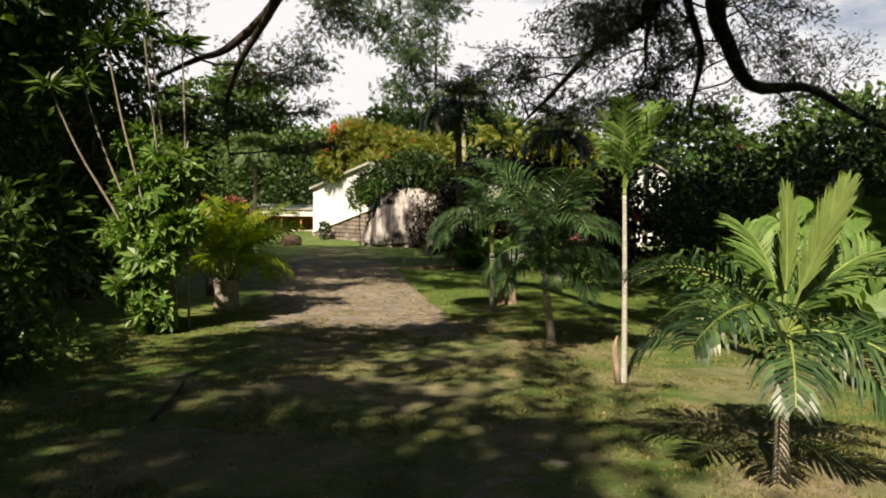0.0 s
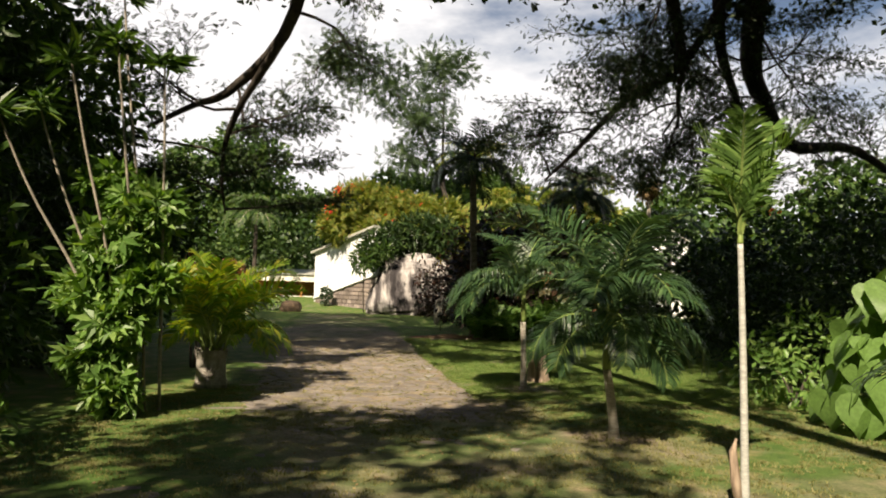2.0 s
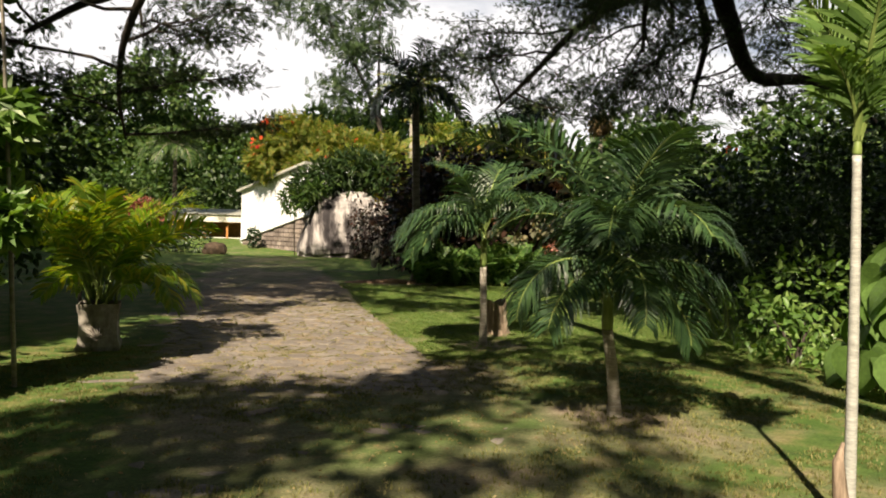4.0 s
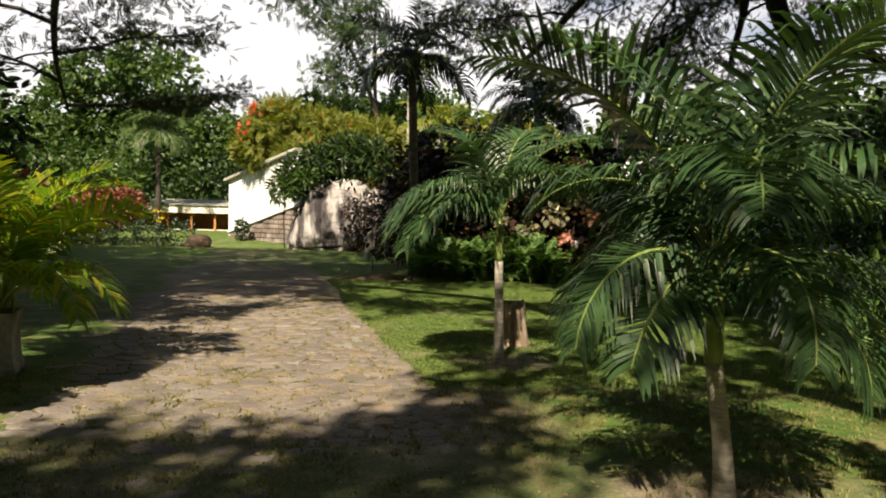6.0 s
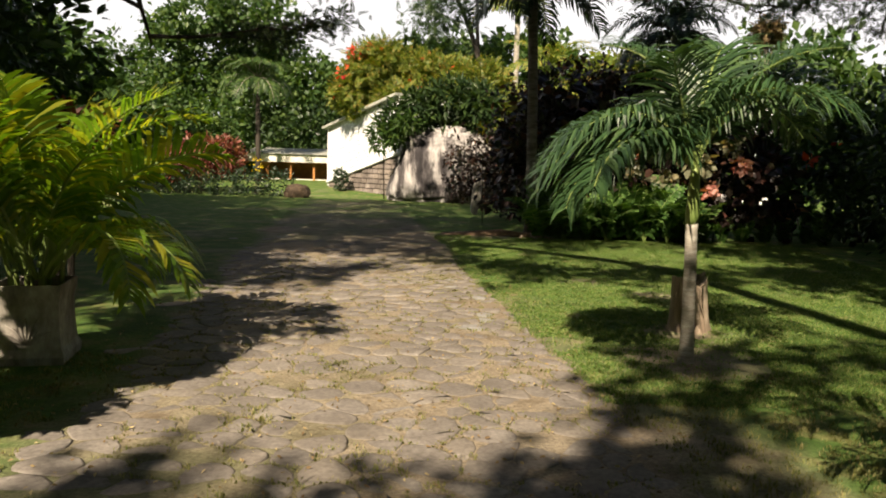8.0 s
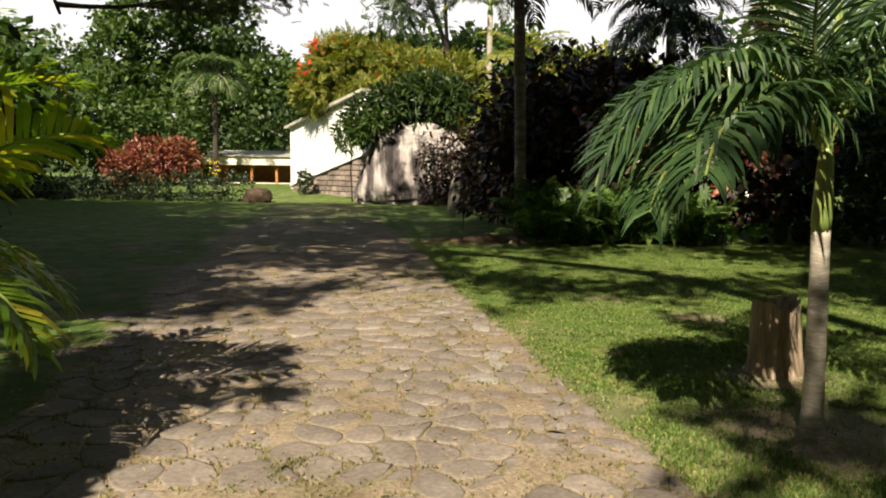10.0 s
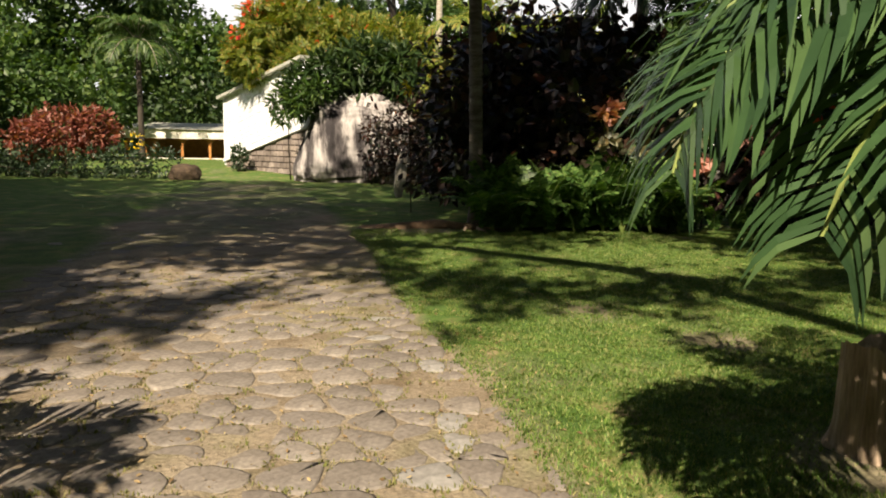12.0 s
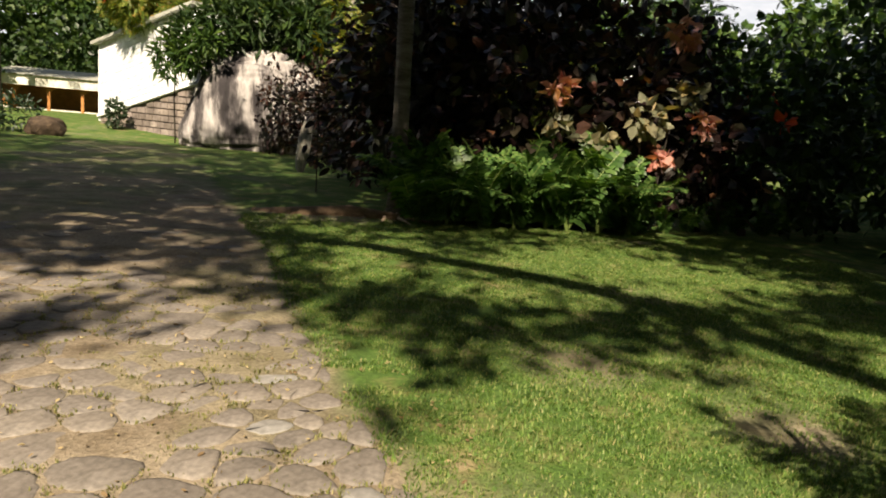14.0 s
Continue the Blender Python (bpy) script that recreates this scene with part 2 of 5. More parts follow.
class Geo:
    """Collects vertices and faces of one mesh."""

    def __init__(self):
        self.v, self.f, self.m, self.n = [], [], [], 0

    def add(self, v, f, mat=0):
        v = np.asarray(v, float)
        self.v.append(v)
        self.f.extend([tuple(int(i) + self.n for i in q) for q in f])
        self.m.extend([mat] * len(f))
        self.n += len(v)
        return self

    def tube(self, pts, radii, sides=8, mat=0, cap=True, wobble=0.0):
        pts = [Vector(p) for p in pts]
        v, f = [], []
        up = Vector((0.13, 0.31, 1)).normalized()
        for i, p in enumerate(pts):
            d = (pts[min(i + 1, len(pts) - 1)] - pts[max(i - 1, 0)]).normalized()
            a = d.cross(up)
            if a.length < 0.1:
                a = d.cross(Vector((1, 0, 0)))
            a.normalize()
            b = d.cross(a)
            for k in range(sides):
                th = 2 * math.pi * k / sides
                r = radii[i] * (1 + wobble * (rng.random() - 0.5))
                v.append(p + a * (r * math.cos(th)) + b * (r * math.sin(th)))
        for i in range(len(pts) - 1):
            for k in range(sides):
                k2 = (k + 1) % sides
                f.append((i * sides + k, i * sides + k2, (i + 1) * sides + k2, (i + 1) * sides + k))
        if cap:
            f.append(tuple(range(sides))[::-1])
            f.append(tuple((len(pts) - 1) * sides + k for k in range(sides)))
        return self.add([tuple(q) for q in v], f, mat)

    def box(self, x0, y0, z0, x1, y1, z1, mat=0):
        v = [(x, y, z) for z in (z0, z1) for y in (y0, y1) for x in (x0, x1)]
        f = [(0, 2, 3, 1), (4, 5, 7, 6), (0, 1, 5, 4), (2, 6, 7, 3), (0, 4, 6, 2), (1, 3, 7, 5)]
        return self.add(v, f, mat)

    def mesh(self, name, mats, smooth=False):
        return make_mesh(name, np.concatenate(self.v), self.f, mats, self.m, smooth)


def smooth_path(ctrl, n):
    """n points of a Catmull-Rom curve through ctrl."""
    c = np.asarray(ctrl, float)
    c = np.vstack([2 * c[0] - c[1], c, 2 * c[-1] - c[-2]])
    out = []
    for s in np.linspace(0, len(c) - 3 - 1e-6, n):
        i, u = int(s), s - int(s)
        p0, p1, p2, p3 = c[i:i + 4]
        out.append(0.5 * (2 * p1 + (p2 - p0) * u + (2 * p0 - 5 * p1 + 4 * p2 - p3) * u * u + (3 * p1 - p0 - 3 * p2 + p3) * u ** 3))
    return np.array(out)


def leaf_shape(kind):
    """A leaf of length 1 along +x, its face to +z: vertices and faces."""
    if kind == "oval":
        v = [(0, 0, 0), (0.35, -0.22, 0.04), (0.75, -0.16, 0.02), (1, 0, -0.08), (0.75, 0.16, 0.02), (0.35, 0.22, 0.04), (0.5, 0, -0.03)]
        f = [(0, 1, 6), (1, 2, 6), (2, 3, 6), (3, 4, 6), (4, 5, 6), (5, 0, 6)]
    elif kind == "lance":
        v = [(0, 0, 0), (0.45, -0.12, 0.03), (1, 0, -0.1), (0.45, 0.12, 0.03)]
        f = [(0, 1, 2, 3)]
    elif kind == "blob":
        v = [(0, -0.1, 0), (0.55, -0.36, 0.03), (1, -0.05, -0.05), (0.6, 0.34, 0.04)]
        f = [(0, 1, 2, 3)]
    elif kind == "broad":
        v = [(0, 0, 0), (-0.08, -0.26, 0.0), (0.35, -0.42, 0.03), (0.8, -0.2, -0.03), (1.05, 0, -0.12), (0.8, 0.2, -0.03), (0.35, 0.42, 0.03), (-0.08, 0.26, 0), (0.4, 0, -0.05)]
        f = [(0, 1, 8), (1, 2, 8), (2, 3, 8), (3, 4, 8), (4, 5, 8), (5, 6, 8), (6, 7, 8), (7, 0, 8)]
    elif kind == "hand":
        v, f = [], []
        for k in range(7):
            th = math.radians(-135 + 45 * k)
            c, s = math.cos(th), math.sin(th)
            L = 0.62 if k in (0, 6) else 0.95
            b = len(v)
            for lx, ly, lz in ((0.05, 0, 0), (0.55 * L, -0.2, 0.04), (L, 0, -0.25), (0.55 * L, 0.2, 0.04)):
                v.append((lx * c - ly * s, lx * s + ly * c, lz))
            f.append((b, b + 1, b + 2, b + 3))
    elif kind == "sprig":
        v, f = [], []
        for k in range(7):
            t = k / 6
            for sd in ((-1, 1) if k < 6 else (0,)):
                th = sd * (1.0 - 0.3 * t)
                c, s = math.cos(th), math.sin(th)
                L = 0.34 - 0.1 * t
                b = len(v)
                for lx, ly, lz in ((0, 0, 0), (0.5 * L, -0.07, 0.02), (L, 0, -0.03), (0.5 * L, 0.07, 0.02)):
                    v.append((0.85 * t + lx * c - ly * s, lx * s + ly * c, lz - 0.12 * t * t))
                f.append((b, b + 1, b + 2, b + 3))
    return np.array(v, float), f


def scatter(kind, places, outward, size, jitter=0.8, up=0.35, spread=0.35):
    """One mesh's arrays: a leaf at each place, pointing roughly outward, its face turned up a little."""
    tv, tf = leaf_shape(kind)
    n = len(places)
    d = outward / (np.linalg.norm(outward, axis=1, keepdims=True) + 1e-9) + rng.normal(0, jitter, (n, 3))
    d[:, 2] -= 0.25
    d /= np.linalg.norm(d, axis=1, keepdims=True)
    nrm = rng.normal(0, 0.6, (n, 3)) + outward * up / (np.linalg.norm(outward, axis=1, keepdims=True) + 1e-9)
    nrm[:, 2] += 0.6
    side = np.cross(nrm, d)
    side /= np.linalg.norm(side, axis=1, keepdims=True) + 1e-9
    nrm = np.cross(d, side)
    s = size * (1 + spread * rng.uniform(-1, 1, n))
    v = places[:, None, :] + s[:, None, None] * (tv[None, :, 0:1] * d[:, None, :] + tv[None, :, 1:2] * side[:, None, :] + tv[None, :, 2:3] * nrm[:, None, :])
    k = len(tv)
    faces = [tuple(i * k + j for j in q) for i in range(n) for q in tf]
    return v.reshape(-1, 3), faces


def blob_points(blobs, n, shell=0.45, low=-9.0):
    """n points in the outer part of ellipsoids (cx, cy, cz, rx, ry, rz), gathered in uneven clumps, and their outward ways."""
    b = np.asarray(blobs, float)
    w = np.cbrt(b[:, 3] * b[:, 4] * b[:, 5]) ** 2
    pick = rng.choice(len(b), n, p=w / w.sum())
    d = rng.normal(0, 1, (n, 3))
    d /= np.linalg.norm(d, axis=1, keepdims=True)
    r = 1 - shell * rng.random(n) ** 1.5
    lump = np.sin(d[:, 0] * 5 + pick * 1.7) * np.sin(d[:, 1] * 6 + pick) * np.sin(d[:, 2] * 5.5 + 2 * pick)
    r = r * (1 + 0.22 * lump + rng.normal(0, 0.05, n))
    p = b[pick, :3] + d * b[pick, 3:] * r[:, None]
    ok = p[:, 2] > low
    return p[ok], (d / b[pick, 3:])[ok]


def clumps(centres, outward, per, radius, flat=0.6):
    """Points gathered round each centre."""
    n = len(centres)
    off = rng.normal(0, 0.5, (n, per, 3)) * radius
    off[:, :, 2] *= flat
    p = (centres[:, None, :] + off).reshape(-1, 3)
    o = np.repeat(outward / (np.linalg.norm(outward, axis=1, keepdims=True) + 1e-9), per, axis=0) + off.reshape(-1, 3) / max(radius, 1e-6) * 0.6
    return p, o


def ground_z(x, y):
    base = np.interp(y, [-60, 0, 4, 7.5, 10.5, 13, 16, 20, 24, 40, 44, 48, 60, 700], [0.4, 0.0, -0.10, -0.29, -0.38, -0.45, -0.49, -0.49, -0.45, -0.42, -0.2, 0.12, 0.25, 0.25])
    return float(base) + 0.018 * math.sin(1.3 * x + 0.7 * y) * math.sin(0.9 * y - 0.5 * x)


def at_ground(x, y, sink=0.0):
    return (x, y, ground_z(x, y) - sink)


# ---- plants, by kind ----
def frond_mesh(name, L, e0, e1, pairs, leaf_len, leaf_w, mats, vee=0.35, hang=0.5, bare=0.16, fwd=0.75, stalk=0.018, gap=0.0):
    """A feather leaf that starts along +x at e0 degrees and ends at e1: a stalk and pairs of folded leaflets."""
    g = Geo()
    n = 16
    p, pts, ang = np.zeros(3), [np.zeros(3)], []
    for i in range(n):
        a = radians(e0 + (e1 - e0) * ((i + 0.5) / n) ** 1.15)
        ang.append(a)
        p = p + np.array([math.cos(a), 0, math.sin(a)]) * L / n
        pts.append(p)
    pts = np.array(pts)
    g.tube(pts, [stalk * (1 - 0.85 * i / n) + 0.002 for i in range(n + 1)], 4, 1)
    v, f = [], []
    for k in range(pairs):
        t = bare + (1 - bare) * (k + 0.5) / pairs
        s = t * n
        i = min(int(s), n - 1)
        q = pts[i] + (pts[i + 1] - pts[i]) * (s - i)
        a = ang[i]
        tang = np.array([math.cos(a), 0, math.sin(a)])
        nrm = np.array([-math.sin(a), 0, math.cos(a)])
        size = math.sin(math.pi * min(1, 0.22 + 0.70 * (t - bare) / (1 - bare)) ** 0.85) ** 0.7
        ll = leaf_len * max(size, 0.35) * (1 + 0.2 * rng.uniform(-1, 1))
        for sd in (-1, 1):
            if rng.random() < gap:
                continue
            fw = fwd * (0.55 + 0.75 * t) + 0.09 * rng.normal()
            d = np.array([0, sd, 0.0]) + tang * fw + nrm * (vee + 0.1 * rng.normal())
            d /= np.linalg.norm(d)
            w = np.cross(d, nrm)
            w /= np.linalg.norm(w)
            w = w * leaf_w * (0.75 + 0.25 * size)
            h = hang * (1 + 0.22 * rng.normal())
            mid = q + d * ll * 0.45
            e = d + np.array([0, 0, -h])
            e /= np.linalg.norm(e)
            m2 = mid + e * ll * 0.3
            e2 = d + np.array([0, 0, -2.1 * h])
            e2 /= np.linalg.norm(e2)
            tip = m2 + e2 * ll * 0.25
            b = len(v)
            v += [q - w * 0.25, q + w * 0.25, mid - w * 0.5, mid + w * 0.5, m2 - w * 0.42, m2 + w * 0.42, tip]
            f += [(b, b + 1, b + 3, b + 2), (b + 2, b + 3, b + 5, b + 4), (b + 4, b + 5, b + 6)]
    g.add(v, f, 0)
    return g.mesh(name, mats)


def palm(name, x, y, trunk_top, r0, r1, fronds, meshes, label, shaft=0.0, lean=(0, 0), trunk_mat=None, spear=0.0, group="", rings=True, seed=1):
    """A feather palm: trunk, crownshaft, each frond a part. fronds: rows of bearing, which mesh, roll, tilt and size."""
    z0 = ground_z(x, y)
    root = tagged(empty(name, (x, y, z0)), label, "palm", group)
    H = trunk_top - z0
    g = Geo()
    pts, rad = [], []
    steps = max(10, int(H / 0.05)) if rings else 14
    for i in range(steps + 1):
        t = i / steps
        pts.append((lean[0] * t ** 1.5, lean[1] * t ** 1.5, -0.06 + (H + 0.06) * t))
        swell = 0.45 * math.exp(-t * H / 0.12)
        rad.append((r0 + (r1 - r0) * t) * (1 + swell) * (1 + (0.02 if rings and i % 2 else 0)))
    g.tube(pts, rad, 12)
    piece("trunk", g.mesh("palm_trunk", trunk_mat or M_TRUNK, True), root)
    top = Vector((lean[0], lean[1], H))
    if shaft:
        g = Geo()
        g.tube([top + Vector((0, 0, shaft * t)) for t in (-0.02, 0.15, 0.5, 0.85, 1.0)], [r1 * 1.02, r1 * 1.12, r1 * 1.0, r1 * 0.82, r1 * 0.6], 12)
        piece("crownshaft", g.mesh("crownshaft", M_SHAFT, True), root, None, "smooth green crownshaft")
        top = top + Vector((0, 0, shaft * 0.92))
    for rz, k, roll, tilt, sc in fronds:
        m = Matrix.Translation(top) @ pose(0, 0, 0, 0, 0, rz) @ pose(0, 0, 0, roll, -tilt, 0) @ Matrix.Scale(sc, 4)
        piece("frond", meshes[k], root, m)
    if spear:
        g = Geo()
        g.tube([top + Vector((0.03 * t, 0, spear * t)) for t in (0, 0.3, 0.7, 1)], [0.02, 0.022, 0.013, 0.003], 6)
        piece("spear_leaf", g.mesh("spear_leaf", M_SPEAR, True), root, None, "unopened pale green spear leaf")
    return root


def ring_of_fronds(n, kinds, seed, turn=137.5, jitter=14, sizes=(0.9, 1.1)):
    r = random.Random(seed)
    out = []
    for i in range(n):
        k = kinds[min(int(i / n * len(kinds)), len(kinds) - 1)]
        out.append((i * turn + r.uniform(-jitter, jitter), k, r.uniform(-25, 25), r.uniform(-8, 8), r.uniform(*sizes)))
    return out


def leafy(name, blobs, n, kind, size, mat, label, category="shrub", stems=(), per=0, clump=0.5, shell=0.45, low=-9.0, part_name="foliage", stem_mat=None, group="", jitter=0.8, base=None, extra=()):
    """A shrub or tree: stems or trunk, and a crown of many single leaves. extra: further leaves (share, kind, size, material, part name, label)."""
    bx, by = base if base else (blobs[0][0], blobs[0][1])
    z0 = ground_z(bx, by)
    root = tagged(empty(name, (bx, by, z0)), label, category, group)
    back = np.array([bx, by, z0])
    if stems:
        g = Geo()
        for pts, r0, r1 in stems:
            p = smooth_path(pts, 9) - back
            g.tube(p, np.linspace(r0, r1, 9), 8, 0, True, 0.12)
        piece("trunk", g.mesh("stems", stem_mat or M_BARK, True), root) if len(stems) < 3 else tagged(piece("stem_cluster", g.mesh("stems", stem_mat or M_BARK, True), root), "", "", "", "stuff")
    for share, kd, sz, mt, pn, lb in [(1.0, kind, size, mat, part_name, "")] + list(extra):
        m = int(n * share)
        if per:
            c, o = blob_points(blobs, max(m // per, 1), shell, low)
            p, o = clumps(c, o, per, clump)
            keep = p[:, 2] > low
            p, o = p[keep], o[keep]
        else:
            p, o = blob_points(blobs, m, shell if share == 1.0 else 0.12, low)
        v, f = scatter(kd, p - back, o, sz, jitter)
        ob = piece(pn, make_mesh(pn, v, f, mt), root, None, lb)
        if share != 1.0:
            tagged(ob, "", "", "", "stuff")
    return root


# ---- ground: one sheet to the horizon ----
def right_edge(y):
    return float(np.interp(y, [0, 6, 9, 12, 14, 15.1, 16.7, 17.3, 18.4, 20.5, 22.5, 25, 30, 38], [1.3, 1.0, 0.7, 0.3, 0.05, -0.15, -0.37, -0.5, -0.72, -1.05, -1.25, -1.8, -2.6, -4.2]))


def left_edge(y):
    return float(np.interp(y, [0, 6, 9, 12, 14, 18, 21, 25, 30, 38], [-2.6, -2.8, -3.0, -3.2, -3.5, -4.4, -5.0, -5.8, -6.6, -7.6]))


def axis(a, b, fine, far):
    core = np.arange(a, b + 1e-6, fine)
    k = np.cumsum(fine * 1.35 ** np.arange(1, 60))
    lo = a - k[k < far]
    hi = b + k[k < far]
    return np.concatenate([lo[::-1], core, hi])


SPOTS = ((2.13, 4.29, 0.5), (2.0, 7.59, 0.45), (1.61, 10.2, 0.6), (1.04, 14.42, 0.7), (1.3, 15.6, 0.45), (0.3, 12.4, 0.8), (0.84, 18.87, 0.38), (1.63, 17.74, 0.35), (-0.4, 24.9, 0.9), (4.0, 23.9, 0.4), (0.0, 14.95, 0.4), (0.83, 11.7, 0.4), (0.1, 8.55, 0.5))


def path_bare(x, y):
    """How far the ground is trodden path: 1 on the path, 0 on the lawn."""
    w = 0.22 + (0.5 if y < 11 else 0.0)
    s = min((x - left_edge(y)) / (w * 2), (right_edge(y) - x) / w + 0.6)
    s = max(0.0, min(1.0, s + 0.3))
    spot = 0.0
    for cx, cy, r in SPOTS:
        spot = max(spot, 0.85 * min(1.0, max(0.0, 1.6 - math.hypot(x - cx, y - cy) / r)))
    dry = 0.5 * float(np.interp(y, [0, 9.5, 13], [1, 1, 0])) if x > 0 else 0.1
    return max(spot, dry, s * float(np.interp(y, [2, 10, 12.5, 19, 25, 32], [0.5, 0.65, 1.3, 1.3, 1.1, 0.6])))


gx, gy = axis(-9, 10, 0.2, 800), axis(-3, 30, 0.2, 800)
gv = [(x, y, ground_z(x, y) + 0.012 * noise.noise(Vector((x * 2.1, y * 2.1, 0))) - (0.004 if 11 < y < 25 and left_edge(y) < x < right_edge(y) - 0.1 else 0.0)) for y in gy for x in gx]
nx = len(gx)
gf = [(j * nx + i, j * nx + i + 1, (j + 1) * nx + i + 1, (j + 1) * nx + i) for j in range(len(gy) - 1) for i in range(nx - 1)]
m_ground, gt, gb = material("garden_ground", 0.95)
att = gt.nodes.new("ShaderNodeAttribute")
att.attribute_name = "bare"
n_big, n_mid, n_fine = noise_tex(gt, 0.55, 5, 0.6), noise_tex(gt, 2.6, 6, 0.65), noise_tex(gt, 38.0, 4, 0.7)
grass = ramp(gt, [(0.30, (0.045, 0.095, 0.020)), (0.50, (0.085, 0.155, 0.032)), (0.64, (0.19, 0.19, 0.07)), (0.74, (0.30, 0.24, 0.13))], n_mid)
dirt = ramp(gt, [(0.30, (0.17, 0.13, 0.085)), (0.52, (0.28, 0.23, 0.165)), (0.72, (0.35, 0.295, 0.215))], n_mid)
wear = gt.nodes.new("ShaderNodeMath")
wear.operation = "ADD"
gt.links.new(att.outputs["Fac"], wear.inputs[0])
patch = gt.nodes.new("ShaderNodeMapRange")
patch.inputs["From Min"].default_value, patch.inputs["From Max"].default_value = 0.42, 0.72
patch.inputs["To Min"].default_value, patch.inputs["To Max"].default_value = -0.45, 0.45
gt.links.new(n_big, patch.inputs["Value"])
gt.links.new(patch.outputs["Result"], wear.inputs[1])
wear.use_clamp = True
gcol = mix_col(gt, grass, dirt, wear.outputs[0])
gcol = mix_col(gt, gcol, ramp(gt, [(0.3, (0.45, 0.45, 0.45)), (0.7, (1.3, 1.3, 1.3))], n_fine), 0.8, "MULTIPLY")
gt.links.new(gcol, gb.inputs["Base Color"])
gb.inputs["Specular IOR Level"].default_value = 0.2
add_bump(gt, gb, mix_col(gt, n_mid, n_fine, 0.6), 0.8, 0.03)
g_me = make_mesh("ground", gv, gf, m_ground, None, True)
bare = g_me.attributes.new("bare", "FLOAT", "POINT")
bare.data.foreach_set("value", np.array([path_bare(x, y) if -9 < x < 10 and -3 < y < 40 else 0.0 for x, y, z in gv], dtype=np.float32))
ground = tagged(piece("ground", g_me), "grass and bare earth garden ground with worn patches", "ground", "", "structure")

# ---- hillside woods that close the view ----
m_hill = rough_material("wooded_hill", [(0.3, (0.02, 0.04, 0.015)), (0.7, (0.07, 0.11, 0.035))], 0.25, 0.95, None, 1.0, 1.5)
g = Geo()
hn = 96
hv, hf = [], []
for k in range(hn):
    a = 2 * math.pi * k / hn
    for r, z in ((95, -2), (100, 5 + 2.5 * noise.noise(Vector((math.cos(a) * 4, math.sin(a) * 4, 1)))), (140, 8 + 4 * noise.noise(Vector((math.cos(a) * 3, math.sin(a) * 3, 5)))), (160, -2)):
        hv.append((r * math.sin(a), r * math.cos(a), z))
for k in range(hn):
    for j in range(3):
        hf.append((k * 4 + j, k * 4 + j + 1, (k + 1) % hn * 4 + j + 1, (k + 1) % hn * 4 + j))
tagged(piece("backdrop", make_mesh("backdrop", hv, hf, m_hill, None, True)), "distant dark green wooded slope around the garden", "hill", "", "structure")


# ---- house, its stone footing and the arcade ----
def wall_frame(p0, p1):
    """Matrix whose x runs from p0 to p1 on plan, y into the wall away from the walker."""
    d = Vector((p1[0] - p0[0], p1[1] - p0[1], 0))
    L = d.length
    d.normalize()
    return Matrix(((d.x, -d.y, 0, p0[0]), (d.y, d.x, 0, p0[1]), (0, 0, 1, 0), (0, 0, 0, 1))), L


def prism(poly, y0, y1, mat=0, g=None):
    """A slab: polygon in x and z, from y0 to y1."""
    g = g or Geo()
    n = len(poly)
    v = [(x, y0, z) for x, z in poly] + [(x, y1, z) for x, z in poly]
    f = [tuple(range(n)), tuple(range(2 * n - 1, n - 1, -1))] + [(i, i + n, (i + 1) % n + n, (i + 1) % n) for i in range(n)]
    return g.add(v, f, mat)


HM, HL = wall_frame((-8.44, 46.0), (-4.9, 42.3))
house = tagged(new("house"), "white painted house wall with sloping roofline on a stone footing", "house")
house.matrix_basis = HM
slope = lambda x: 0.30 + 1.28 * x / HL
roof_z = lambda x: 3.05 + 1.15 * x / HL
HX = HL + 0.9
piece("wall", prism([(0, slope(0)), (HX, slope(HX)), (HX, roof_z(HX)), (0, roof_z(0))], 0.0, 5.0).mesh("house_wall", M_WHITE), house)
for k in range(14):
    z = 0.18 + 0.2 * k
    g = Geo()
    prism([(0.0, slope(0) + z), (HX, slope(HX) + z), (HX, slope(HX) + z + 0.185), (0.0, slope(0) + z + 0.185)], -0.022, 0.002, 0, g)
    if z + 0.2 < 2.7:
        piece("board", g.mesh("board", M_WHITE), house)
piece("roof", prism([(-0.3, roof_z(-0.3)), (HX, roof_z(HX)), (HX, roof_z(HX) + 0.12), (-0.3, roof_z(-0.3) + 0.12)], -0.28, 5.3).mesh("house_roof", M_ROOF), house, None, "grey green metal roof edge")
piece("ledge", prism([(-0.1, slope(-0.1) - 0.13), (HX, slope(HX) - 0.13), (HX, slope(HX) - 0.02), (-0.1, slope(-0.1) - 0.02)], -0.13, 0.3).mesh("ledge", M_WHITE), house, None, "white painted sloping ledge")
piece("corner_post", Geo().box(-0.13, -0.04, 0.0, 0.0, 0.2, 3.02).mesh("corner_post", M_WHITE), house)
footing = tagged(new("stone_footing"), "brown grey coursed block footing wall with a sloping top", "stone wall")
footing.matrix_basis = HM
piece("core", prism([(0, -0.6), (HX, -0.6), (HX, slope(HX) - 0.15), (0, slope(0) - 0.15)], 0.04, 0.5).mesh("footing_core", M_MORTAR), footing)

